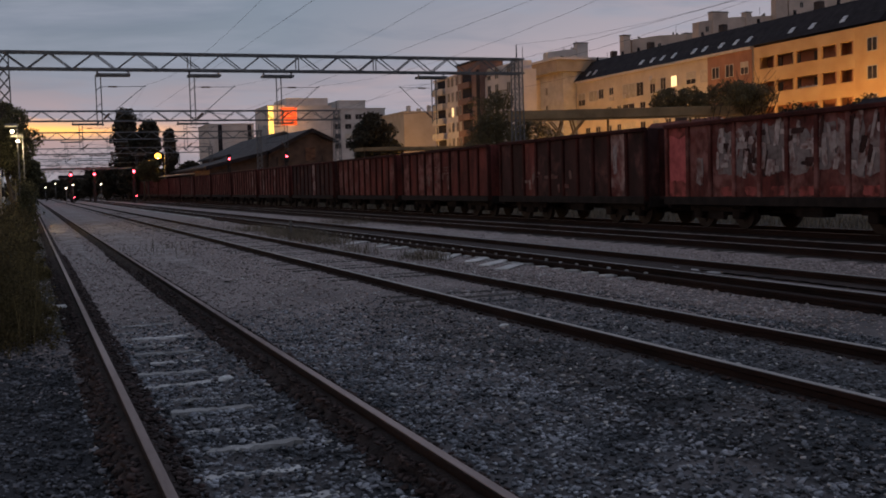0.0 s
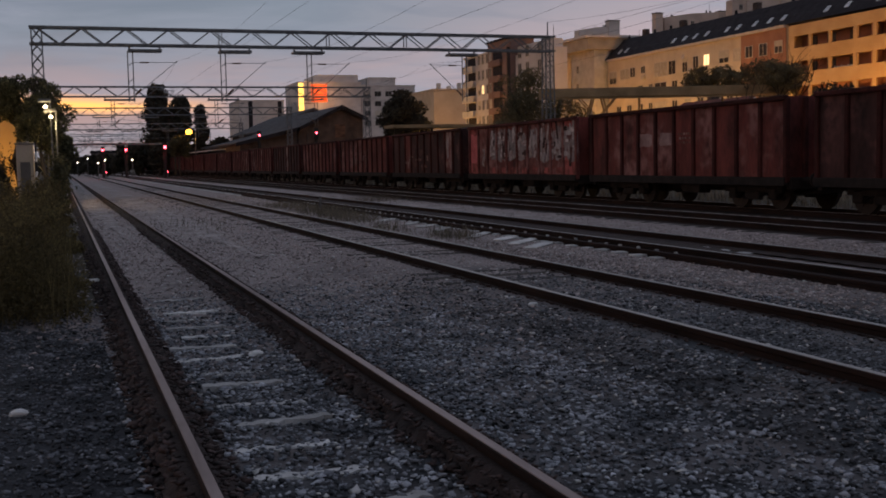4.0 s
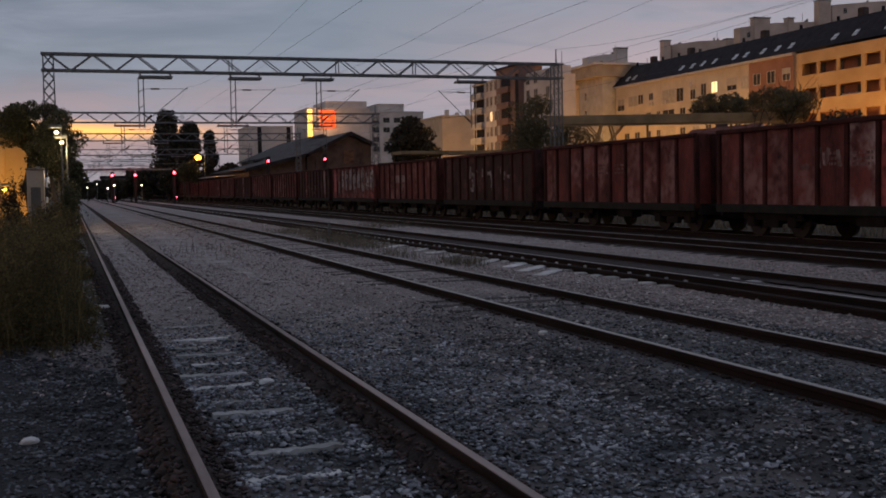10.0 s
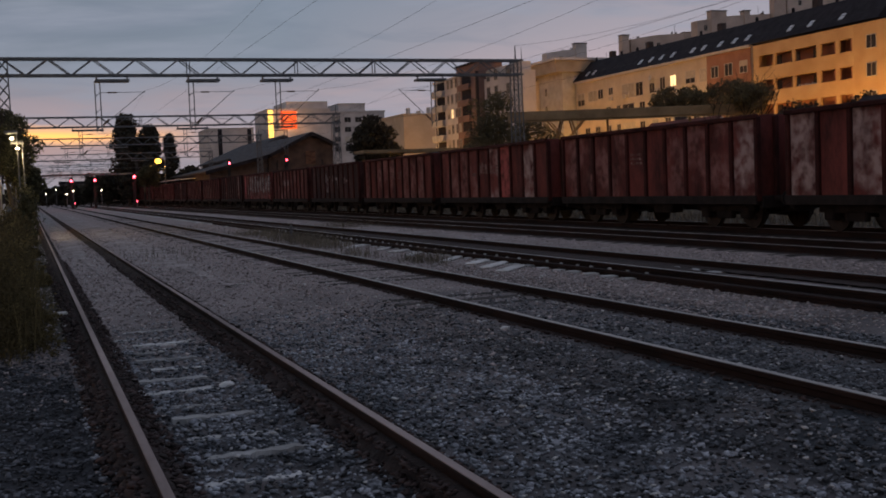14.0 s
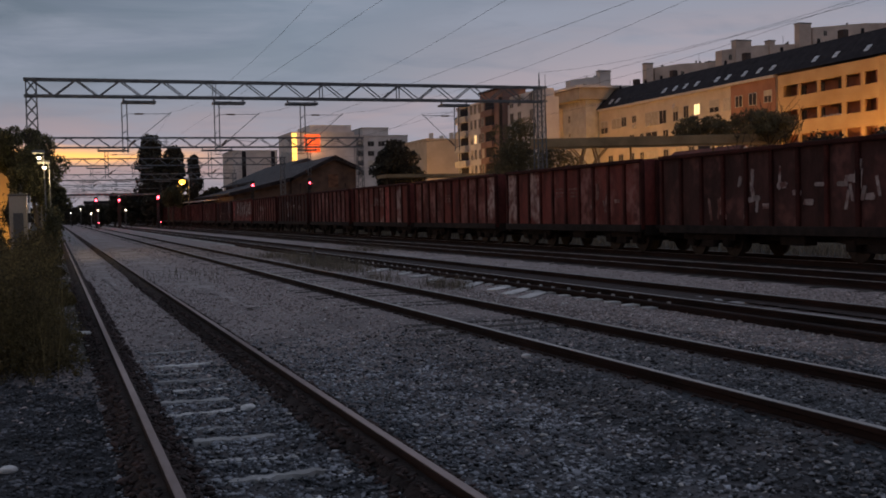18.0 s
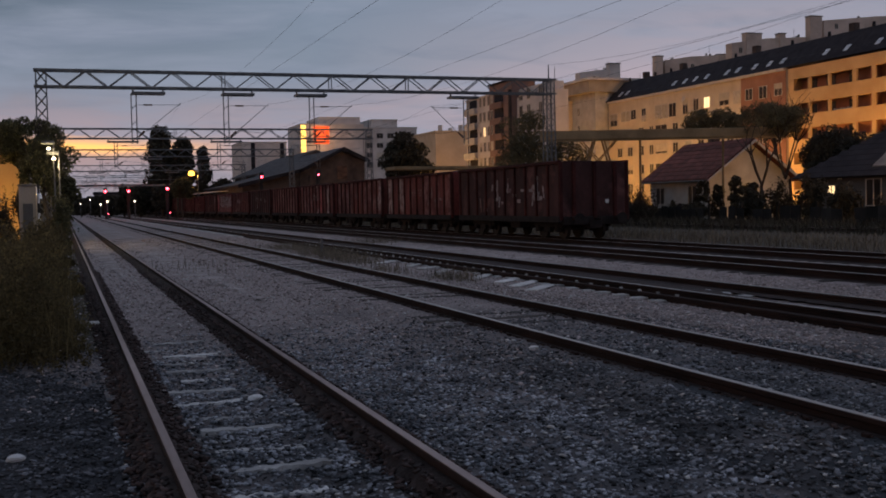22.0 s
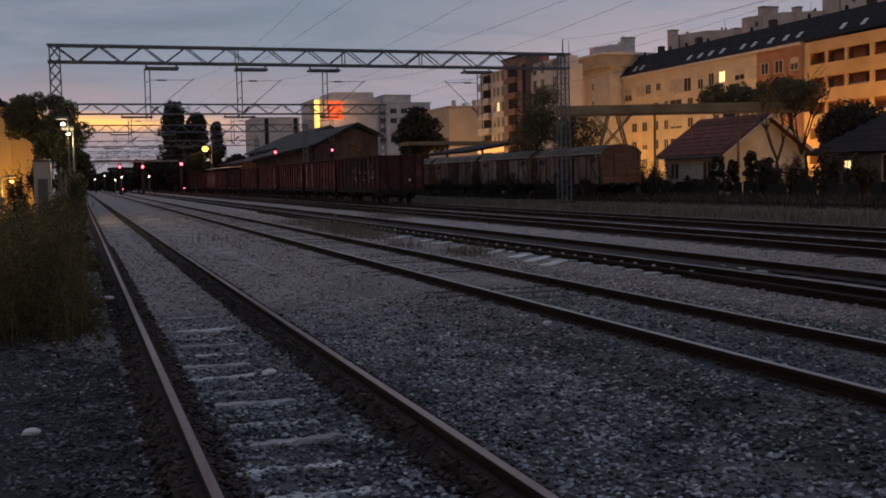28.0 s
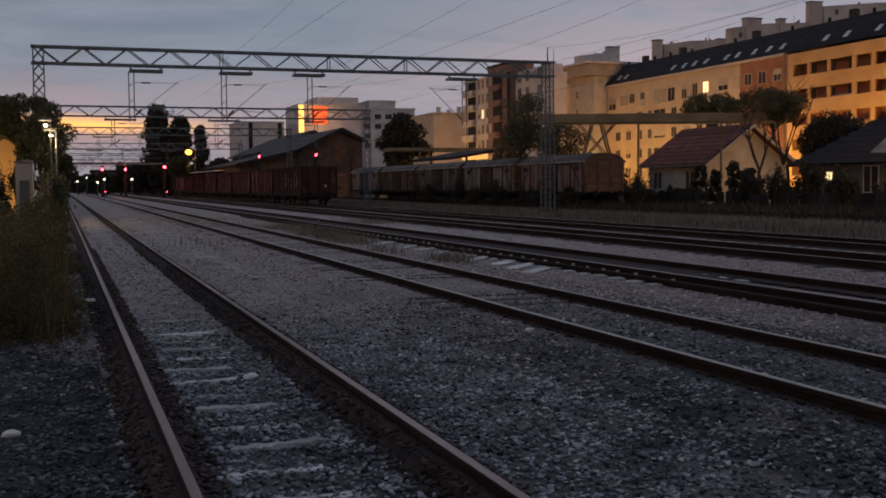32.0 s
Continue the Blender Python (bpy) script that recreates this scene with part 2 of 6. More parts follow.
mat("soil", (0.030, 0.028, 0.022), (0.075, 0.068, 0.050), 0.95, s1=0.25, s2=9, bump=0.8, detail=7)
mat("rail_rust", (0.013, 0.0080, 0.0070), (0.040, 0.022, 0.018), 0.9, s1=3, s2=40, bump=0.3, stretch=(1, 0.3, 1), spec=0.2)
mat("rail_head", (0.22, 0.20, 0.19), (0.50, 0.46, 0.44), 0.4, 0.4, s1=1.2, s2=25, bump=0.1, stretch=(1, 0.1, 1))
mat("rail_head_rusty", (0.18, 0.130, 0.119), (0.44, 0.345, 0.32), 0.6, 0.1, s1=1.2, s2=25, bump=0.1, stretch=(1, 0.15, 1))
mat("sleeper_concrete", (0.28, 0.275, 0.27), (0.62, 0.61, 0.60), 0.9, s1=3, s2=22, bump=0.5, rnd=0.4)
mat("sleeper_wood", (0.022, 0.018, 0.016), (0.07, 0.058, 0.05), 0.9, s1=3, s2=22, bump=0.6, rnd=0.35, stretch=(0.3, 2, 1))
mat("pale_slab", (0.46, 0.45, 0.435), (0.74, 0.72, 0.70), 0.9, s1=3, s2=25, bump=0.4, rnd=0.2)
mat("wagon_red", (0.038, 0.0100, 0.0088), (0.200, 0.050, 0.042), 0.8, s1=1.1, s2=9, bump=0.3, rnd=0.12, stretch=(1, 1.3, 0.55), spec=0.25, detail=9)
mat("wagon_faded", (0.038, 0.0100, 0.0088), (0.200, 0.050, 0.042), 0.8, s1=1.1, s2=9, bump=0.3, rnd=0.12, stretch=(1, 1.3, 0.55), spec=0.25, detail=9)
mat("wagon_scrubbed", (0.038, 0.0100, 0.0088), (0.200, 0.050, 0.042), 0.8, s1=1.1, s2=9, bump=0.3, rnd=0.12, stretch=(1, 1.3, 0.55), spec=0.25, detail=9)
mat("wagon_pinkish", (0.038, 0.0100, 0.0088), (0.200, 0.050, 0.042), 0.8, s1=1.1, s2=9, bump=0.3, rnd=0.12, stretch=(1, 1.3, 0.55), spec=0.25, detail=9)
mat("wagon_dark", (0.016, 0.0072, 0.0068), (0.070, 0.028, 0.026), 0.8, s1=1.1, s2=9, bump=0.3, rnd=0.12, stretch=(1, 1.3, 0.55), spec=0.25, detail=9)
mat("wagon_rib", (0.022, 0.0062, 0.0055), (0.080, 0.021, 0.018), 0.85, s1=1.5, s2=12, bump=0.3, rnd=0.25, spec=0.2)
mat("wagon_black", (0.010, 0.0080, 0.0078), (0.028, 0.022, 0.020), 0.85, s1=3, s2=20, bump=0.3, spec=0.2)
mat("wheel_steel", (0.014, 0.010, 0.009), (0.040, 0.029, 0.025), 0.7, 0.3, s1=5, s2=30, bump=0.2)
mat("paint_silver", (0.26, 0.215, 0.21), (0.60, 0.56, 0.56), 0.7, 0.0, s1=2.6, s2=9, bump=0.1, rnd=0.35, detail=8)
mat("paint_grey", (0.115, 0.092, 0.092), (0.44, 0.40, 0.405), 0.75, s1=2.2, s2=9, bump=0.1, rnd=0.25, detail=8)
mat("paint_pink", (0.34, 0.060, 0.064), (0.66, 0.15, 0.155), 0.7, s1=2, s2=8, bump=0.1)
mat("paint_faded_pink", (0.13, 0.055, 0.055), (0.42, 0.29, 0.28), 0.75, s1=1.6, s2=9, bump=0.1, detail=8)
mat("paint_white", (0.055, 0.020, 0.018), (0.34, 0.24, 0.22), 0.7, s1=1.7, s2=9, bump=0.1, rnd=0.35, detail=8)
mat("lattice_steel", (0.075, 0.085, 0.098), (0.16, 0.175, 0.19), 0.6, 0.2, s1=2, s2=18, bump=0.15)
mat("insulator", (0.07, 0.04, 0.03), (0.13, 0.08, 0.06), 0.35, s1=3, s2=15, bump=0.05)
mat("wire", (0.03, 0.03, 0.032), (0.06, 0.06, 0.065), 0.6, 0.4, s1=2, s2=10, bump=0.0)
mat("signal_black", (0.008, 0.008, 0.008), (0.02, 0.02, 0.02), 0.6, s1=3, s2=20, bump=0.1)
mat("plaster_white", (0.42, 0.40, 0.37), (0.62, 0.60, 0.56), 0.9, s1=0.8, s2=14, bump=0.2, detail=6)
mat("plaster_cream", (0.50, 0.41, 0.305), (0.66, 0.565, 0.44), 0.9, s1=0.4, s2=6, bump=0.15, detail=7)
mat("plaster_orange", (0.46, 0.29, 0.14), (0.58, 0.40, 0.22), 0.9, s1=0.4, s2=10, bump=0.15, detail=6)
mat("plaster_terracotta", (0.26, 0.125, 0.085), (0.38, 0.195, 0.135), 0.9, s1=0.5, s2=10, bump=0.15)
mat("plaster_dim", (0.10, 0.09, 0.08), (0.17, 0.155, 0.14), 0.9, s1=0.9, s2=14, bump=0.2, detail=6)
mat("plaster_grey", (0.50, 0.455, 0.43), (0.70, 0.65, 0.615), 0.9, s1=0.3, s2=8, bump=0.15, detail=6)
mat("plaster_beige", (0.50, 0.385, 0.26), (0.66, 0.53, 0.38), 0.9, s1=0.3, s2=8, bump=0.15, detail=6)
mat("brick_dark", (0.042, 0.031, 0.028), (0.105, 0.076, 0.066), 0.9, s1=0.8, s2=12, bump=0.4)
mat("roof_dark", (0.012, 0.010, 0.013), (0.036, 0.032, 0.038), 0.85, s1=1, s2=14, bump=0.3, spec=0.25)
mat("roof_tile", (0.080, 0.027, 0.022), (0.20, 0.070, 0.054), 0.9, s1=1.2, s2=16, bump=0.5, rnd=0.25)
mat("roof_slate", (0.028, 0.027, 0.030), (0.115, 0.112, 0.120), 0.85, s1=1.2, s2=14, bump=0.4, spec=0.2)
mat("roof_fascia", (0.34, 0.28, 0.205), (0.48, 0.40, 0.305), 0.9, s1=0.5, s2=12, bump=0.2)
mat("brown_render", (0.19, 0.115, 0.096), (0.30, 0.188, 0.158), 0.9, s1=0.5, s2=10, bump=0.15)
mat("tower_concrete", (0.43, 0.335, 0.275), (0.70, 0.565, 0.475), 0.9, s1=0.25, s2=5, bump=0.2, detail=8)
mat("window_dark", (0.010, 0.008, 0.008), (0.055, 0.044, 0.040), 0.3, s1=0.6, s2=3, bump=0.0, rnd=0.6, spec=0.3)
mat("window_frame", (0.42, 0.38, 0.33), (0.58, 0.53, 0.47), 0.6, s1=2, s2=20, bump=0.1)
mat("roller_blind", (0.42, 0.37, 0.30), (0.58, 0.52, 0.44), 0.8, s1=2, s2=14, bump=0.2, rnd=0.2)
mat("skylight_glass", (0.60, 0.62, 0.66), (0.78, 0.80, 0.82), 0.08, s1=1, s2=4, bump=0.0, spec=1.0)
mat("old_wood", (0.050, 0.028, 0.020), (0.19, 0.108, 0.075), 0.9, s1=1.1, s2=18, bump=0.5, rnd=0.25, stretch=(1, 0.5, 2), detail=7)
mat("grey_boards", (0.105, 0.074, 0.062), (0.38, 0.28, 0.235), 0.9, s1=1.1, s2=18, bump=0.5, rnd=0.35, stretch=(1, 0.8, 0.8), detail=8)
mat("dark_boards", (0.060, 0.039, 0.033), (0.27, 0.180, 0.150), 0.9, s1=0.7, s2=16, bump=0.5, rnd=0.35, stretch=(1, 0.8, 0.8), detail=8)
mat("end_boards", (0.085, 0.043, 0.026), (0.22, 0.120, 0.072), 0.9, s1=1.1, s2=16, bump=0.4, rnd=0.2, stretch=(0.6, 1, 2), detail=7)
mat("gutter_grey", (0.16, 0.14, 0.13), (0.36, 0.33, 0.31), 0.7, s1=0.9, s2=12, bump=0.2, detail=6)
mat("wagon_roof", (0.045, 0.037, 0.033), (0.15, 0.13, 0.115), 0.8, s1=0.7, s2=8, bump=0.2, rnd=0.3, detail=8)
mat("girder_paint", (0.15, 0.11, 0.06), (0.30, 0.225, 0.13), 0.8, s1=0.8, s2=12, bump=0.3)
mat("bark", (0.035, 0.028, 0.022), (0.09, 0.072, 0.058), 0.95, s1=3, s2=25, bump=0.8, stretch=(1, 1, 0.3))
mat("leaf", (0.050, 0.050, 0.026), (0.14, 0.13, 0.065), 0.8, s1=1, s2=9, bump=0.0, island=0.5)
mat("leaf_dark", (0.022, 0.021, 0.015), (0.062, 0.056, 0.038), 0.85, s1=1, s2=9, bump=0.0, island=0.5)
mat("leaf_olive", (0.085, 0.077, 0.045), (0.190, 0.165, 0.095), 0.85, s1=0.5, s2=4, bump=0.0, island=0.22)
mat("weed", (0.048, 0.037, 0.016), (0.22, 0.170, 0.074), 0.85, s1=0.8, s2=6, bump=0.0, island=0.5)
mat("dry_grass", (0.08, 0.068, 0.050), (0.24, 0.205, 0.155), 0.9, s1=1, s2=8, bump=0.0, island=0.5)
mat("paper", (0.55, 0.55, 0.55), (0.75, 0.75, 0.74), 0.8, s1=8, s2=30, bump=0.2)
mat("fence_board", (0.007, 0.0065, 0.006), (0.028, 0.026, 0.024), 0.9, s1=0.7, s2=16, bump=0.4, rnd=0.5, detail=7)
mat("lamp_metal", (0.09, 0.09, 0.09), (0.17, 0.17, 0.17), 0.6, 0.2, s1=2, s2=14, bump=0.1)
# near ground stays dark, far ground pales: falloff and sheen put into base colour
tinted("ballast", (0.18, 0.150, 0.142), (0.52, 0.440, 0.422), 6.5, 16.0)
tinted("bank_ballast", (0.17, 0.141, 0.134), (0.50, 0.423, 0.406), 8.0, 17.0)
weathered("wagon_faded", (0.27, 0.130, 0.118), 0.38, 0.68, 0.9)
weathered("wagon_dark", (0.14, 0.060, 0.055), 0.48, 0.74, 0.9)
weathered("wagon_scrubbed", (0.42, 0.31, 0.29), 0.34, 0.60, 1.2)
weathered("wagon_pinkish", (0.42, 0.105, 0.095), 0.28, 0.52)
weathered("paint_silver", (0.12, 0.034, 0.027), 0.40, 0.60, 2.6)
weathered("paint_grey", (0.10, 0.030, 0.026), 0.44, 0.62, 2.2)
weathered("paint_white", (0.10, 0.026, 0.021), 0.36, 0.56, 1.8)
for k in ("leaf", "leaf_olive", "weed", "dry_grass"):
    leafy(k, 0.45)
glowing("red_lens", (1.0, 0.055, 0.085), 9.0)
glowing("sodium_bulb", (1.0, 0.50, 0.09), 7.0)
glowing("amber_bulb", (1.0, 0.46, 0.05), 3.2)
glowing("white_bulb", (1.0, 0.88, 0.66), 3.0)
glowing("lit_room", (1.0, 0.72, 0.34), 1.0)
glowing("sign_orange", (1.0, 0.13, 0.025), 0.58)
glowing("shop_light", (1.0, 0.55, 0.16), 0.42)
glowing("sign_yellow", (1.0, 0.60, 0.12), 1.3)

# ---------------------------------------------------------------- mesh helpers


def finish(name, bm, material, smooth=False):
    me = bpy.data.meshes.new(name)
    bm.normal_update()
    bm.to_mesh(me)
    bm.free()
    me.materials.append(M[material])
    if smooth:
        for p in me.polygons:
            p.use_smooth = True
    return me


def part(name, bm, material, parent, label="", smooth=False):
    """One mesh object under a thing or a part."""
    me = bm if isinstance(bm, bpy.types.Mesh) else finish(name, bm, material, smooth)
    ob = new(name, me)
    ob.parent = parent
    if label:
        tagged(ob, label)
    return ob


def piece(name, me, parent, at=(0, 0, 0), turn=(0, 0, 0)):
    """Another object on a mesh that is shared."""
    ob = new(name, me)
    ob.parent = parent
    ob.matrix_basis = pose(*at, *turn)
    return ob


def thing(name, label, category, at=(0, 0, 0), turn=0, group="", kind=""):
    ob = new(name)
    ob.empty_display_size = 0.2
    ob.matrix_basis = pose(*at, 0, 0, turn)
    return tagged(ob, label, category, group, kind)


def box(bm, x0, x1, y0, y1, z0, z1, bev=0.0):
    vs = [bm.verts.new((x, y, z)) for x in (x0, x1) for y in (y0, y1) for z in (z0, z1)]
    fs = [bm.faces.new([vs[i] for i in q]) for q in ((0, 1, 3, 2), (4, 6, 7, 5), (0, 4, 5, 1), (2, 3, 7, 6), (0, 2, 6, 4), (1, 5, 7, 3))]
    if bev:
        es = list({e for f in fs for e in f.edges})
        bmesh.ops.bevel(bm, geom=es, offset=bev, segments=1, affect="EDGES")
    return bm


def B(*a, bev=0.0):
    return box(bmesh.new(), *a, bev=bev)


def tube(bm, a, b, r0, r1=None, n=8, caps=True):
    """A straight tapered bar from a to b."""
    a, b = Vector(a), Vector(b)
    r1 = r0 if r1 is None else r1
    q = (b - a).to_track_quat("Z", "Y").to_matrix()
    rings = []
    for p, r in ((a, r0), (b, r1)):
        rings.append([bm.verts.new(p + q @ Vector((r * math.cos(2 * math.pi * i / n), r * math.sin(2 * math.pi * i / n), 0))) for i in range(n)])
    for i in range(n):
        bm.faces.new((rings[0][i], rings[0][(i + 1) % n], rings[1][(i + 1) % n], rings[1][i]))
    if caps:
        bm.faces.new(rings[0][::-1])
        bm.faces.new(rings[1])
    return bm


def extrude(profile, y0, y1, closed=True):
    """An (x, z) profile drawn along y."""
    bm = bmesh.new()
    a = [bm.verts.new((x, y0, z)) for x, z in profile]
    b = [bm.verts.new((x, y1, z)) for x, z in profile]
    n = len(profile)
    for i in range(n if closed else n - 1):
        bm.faces.new((a[i], a[(i + 1) % n], b[(i + 1) % n], b[i]))
    if closed:
        bm.faces.new(a[::-1])
        bm.faces.new(b)
    bmesh.ops.recalc_face_normals(bm, faces=bm.faces)
    return bm


def soup(name, verts, faces, material):
    """A mesh from numpy vertices (n, 3) and quads or triangles (m, k)."""
    me = bpy.data.meshes.new(name)
    n, (m, k) = len(verts), faces.shape
    me.vertices.add(n)
    me.vertices.foreach_set("co", verts.astype(np.float32).ravel())
    me.loops.add(m * k)
    me.loops.foreach_set("vertex_index", faces.astype(np.int32).ravel())
    me.polygons.add(m)
    me.polygons.foreach_set("loop_start", np.arange(m, dtype=np.int32) * k)
    me.polygons.foreach_set("loop_total", np.full(m, k, dtype=np.int32))
    me.update(calc_edges=True)
    me.materials.append(M[material])
    return me


RNG = np.random.default_rng(7)


def crown(x):
    """Height of the low ballast bank that the second track lies in."""
    return 0.055 * np.clip((x - 3.6) / 1.1, 0, 1) * np.clip((8.1 - x) / 1.1, 0, 1)


def stones(n, xr, yr, z, size, material, name, flat=0.45, rng=RNG, clear=0.0, fade=(0.0, 0.0)):
    """Many small broken stones, each a squashed and jittered block."""
    c = np.stack([rng.uniform(*xr, n), rng.uniform(*yr, n), np.full(n, z)], 1)
    off = np.abs(c[:, :1] - np.array([[0.583, 2.047, 5.098, 6.562, 9.438, 10.902, 14.198, 15.662, 9.9, 10.2, 10.5] if not clear else [0.583, 2.047, 5.098, 6.562, 9.438]])).min(1)
    c = c[off > (clear + 0.03 if clear else 0.14 + 0.16 * rng.random(n))]
    if not clear:
        c = c[(c[:, 0] > 0.3) | (rng.random(len(c)) < 0.75)]
    if fade[0]:
        c = c[(c[:, 1] - yr[0]) / fade[0] > rng.random(len(c))]
    if fade[1]:
        c = c[(yr[1] - c[:, 1]) / fade[1] > rng.random(len(c))]
    n = len(c)
    c[:, 2] += crown(c[:, 0])
    s = (0.45 + 0.5 * rng.random((n, 1)) + 0.9 * rng.random((n, 1)) ** 6) * size
    cube = np.array([(x, y, w) for x in (-1, 1) for y in (-1, 1) for w in (-1, 1)], float)
    q = cube[None] * rng.uniform(0.2, 1.0, (n, 8, 3)) * s[:, None] * np.array((1, 1, flat)) * 0.5
    a = rng.uniform(0, 6.28, n)
    ca, sa = np.cos(a)[:, None], np.sin(a)[:, None]
    tilt = rng.uniform(-0.5, 0.5, (n, 1))
    x, y, w = q[..., 0], q[..., 1], q[..., 2]
    w, x = w * np.cos(tilt) + x * np.sin(tilt), x * np.cos(tilt) - w * np.sin(tilt)
    v = np.stack([x * ca - y * sa, x * sa + y * ca, w], -1) + c[:, None]
    f = np.array([(0, 1, 3, 2), (4, 6, 7, 5), (0, 4, 5, 1), (2, 3, 7, 6), (0, 2, 6, 4), (1, 5, 7, 3)])
    faces = (f[None] + (np.arange(n) * 8)[:, None, None]).reshape(-1, 4)
    return soup(name, v.reshape(-1, 3), faces, material)


def leaves(name, centres, size, material, rng, droop=0.0):
    """Leaf cards, each a bent pair of small faces, at the given centres."""
    n = len(centres)
    d = rng.normal(size=(n, 3))
    d[:, 2] -= droop
    d /= np.linalg.norm(d, axis=1, keepdims=True)
    e = np.cross(d, rng.normal(size=(n, 3)))
    e /= np.linalg.norm(e, axis=1, keepdims=True) + 1e-9
    s = size * rng.uniform(0.5, 1.3, (n, 1))
    up = np.cross(d, e) * s * 0.18
    v = np.stack([centres - d * s, centres + e * s * 0.45 + up, centres + d * s, centres - e * s * 0.45 + up], 1).reshape(-1, 3)
    i = np.arange(n)[:, None] * 4
    faces = np.concatenate([i + np.array((0, 1, 2)), i + np.array((0, 2, 3))])
    return soup(name, v, faces, material)


def blades(name, roots, height, lean, width, material, rng):
    """Grass blades: tapering, bent over at the tip."""
    n = len(roots)
    h = height * rng.uniform(0.4, 1.2, (n, 1))
    a = rng.uniform(0, 6.28, n)
    d = np.stack([np.cos(a), np.sin(a), np.zeros(n)], 1)
    sd = np.stack([-np.sin(a), np.cos(a), np.zeros(n)], 1) * width
    l = d * h * lean * rng.uniform(0.2, 1.0, (n, 1))
    up = np.array((0, 0, 1.0))
    v = np.stack([roots - sd, roots + sd, roots + l * 0.35 + up * h * 0.6 - sd * 0.7, roots + l * 0.35 + up * h * 0.6 + sd * 0.7, roots + l + up * h], 1).reshape(-1, 3)
    i = np.arange(n)[:, None] * 5
    faces = np.concatenate([i + np.array((0, 1, 3)), i + np.array((0, 3, 2)), i + np.array((2, 3, 4))])
    return soup(name, v, faces, material)

# ---------------------------------------------------------------- ground
bm = bmesh.new()
bmesh.ops.create_grid(bm, x_segments=40, y_segments=40, size=2600)
for v in bm.verts:
    v.co.z = -0.03
tagged(new("ground", finish("ground", bm, "soil")), "dark trodden earth reaching far beyond the yard", "ground", kind="structure")


def strip(name, x0, x1, y0, y1, z, material, wob=0.12, step=0.6, seed=1, parent=None, ta=0.0, tb=0.0, up=0.0):
    """A long sheet with uneven edges."""
    rng = np.random.default_rng(seed)
    ys = np.arange(y0, y1 + step, step)
    n = len(ys)
    cols = 5
    v = np.zeros((n, cols, 3))
    for j in range(cols):
        v[:, j, 0] = x0 + (x1 - x0) * j / (cols - 1)
        v[:, j, 2] = z
    w = np.ones(n)
    if ta:
        w *= np.clip((ys - y0) / ta, 0.03, 1)
    if tb:
        w *= np.clip((ys[-1] - ys) / tb, 0.03, 1)
    v[..., 0] = (x0 + x1) / 2 + (v[..., 0] - (x0 + x1) / 2) * w[:, None]
    v[:, 0, 0] += rng.uniform(-wob, wob, n)
    v[:, -1, 0] += rng.uniform(-wob, wob, n)
    v[..., 1] = ys[:, None]
    v[:, 1:-1, 2] += up
    v[:, 0, 2] -= 0.02
    v[:, -1, 2] -= 0.02
    i = np.arange(n - 1)[:, None] * cols + np.arange(cols - 1)[None]
    f = np.stack([i, i + 1, i + cols + 1, i + cols], -1).reshape(-1, 4)
    ob = new(name, soup(name, v.reshape(-1, 3), f, material))
    ob.parent = parent
    return ob


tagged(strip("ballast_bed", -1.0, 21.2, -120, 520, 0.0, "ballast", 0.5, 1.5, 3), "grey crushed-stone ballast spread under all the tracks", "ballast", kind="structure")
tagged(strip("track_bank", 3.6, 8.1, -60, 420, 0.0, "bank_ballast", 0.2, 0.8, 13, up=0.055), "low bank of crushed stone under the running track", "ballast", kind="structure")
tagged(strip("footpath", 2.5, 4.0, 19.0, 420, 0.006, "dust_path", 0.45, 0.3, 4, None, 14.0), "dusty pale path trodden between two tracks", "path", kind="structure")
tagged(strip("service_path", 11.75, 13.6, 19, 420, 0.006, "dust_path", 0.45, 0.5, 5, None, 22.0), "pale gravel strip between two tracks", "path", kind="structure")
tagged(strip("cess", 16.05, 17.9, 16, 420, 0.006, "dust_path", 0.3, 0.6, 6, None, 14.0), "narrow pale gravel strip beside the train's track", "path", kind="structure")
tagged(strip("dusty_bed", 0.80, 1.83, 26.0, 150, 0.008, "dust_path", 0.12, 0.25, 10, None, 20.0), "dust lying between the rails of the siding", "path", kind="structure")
tagged(strip("dark_bed", -3.4, 0.46, -8, 14.2, 0.004, "dark_ballast", 0.12, 0.3, 9, None, 0.0, 4.0), "dark dirty ballast beside the rusty siding", "ballast", kind="structure")
tagged(strip("side_soil", -6.5, 0.44, 10.6, 60, 0.010, "soil", 0.12, 0.3, 17, None, 3.0), "dark soil under the weeds beside the siding", "soil", kind="structure")
tagged(strip("verge", 21.0, 31.0, -60, 420, -0.012, "soil", 0.5, 1.5, 8), "dark grassy verge behind the tracks", "verge", kind="structure")

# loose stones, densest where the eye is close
# stone tones pale with distance too, carrying the bed's near dimness and far sheen
for nm, n, xr, yr, sz, z, mt, fd in (("loose_ballast", 26000, (0.3, 3.9), (3.6, 15.0), 0.040, 0.003, "stone", (0, 6)), ("loose_ballast", 24000, (-2.8, 0.3), (3.6, 14.5), 0.038, 0.004, "grimy_stone", (0, 4)), ("loose_ballast", 26000, (3.9, 7.6), (3.6, 15.0), 0.040, 0.003, "bank_stone", (0, 6)), ("loose_ballast", 16000, (6.9, 13.8), (8.5, 22.0), 0.055, 0.003, "pale_far_stone", (2, 8)), ("loose_ballast", 26000, (-0.6, 13.5), (8.0, 28.0), 0.046, 0.002, "pale_far_stone", (9, 4)), ("loose_ballast", 12000, (-1.0, 17.0), (26.0, 60.0), 0.075, 0.0, "pale_far_stone", (2, 0))):
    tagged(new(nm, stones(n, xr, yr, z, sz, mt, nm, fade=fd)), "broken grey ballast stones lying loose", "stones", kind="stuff")
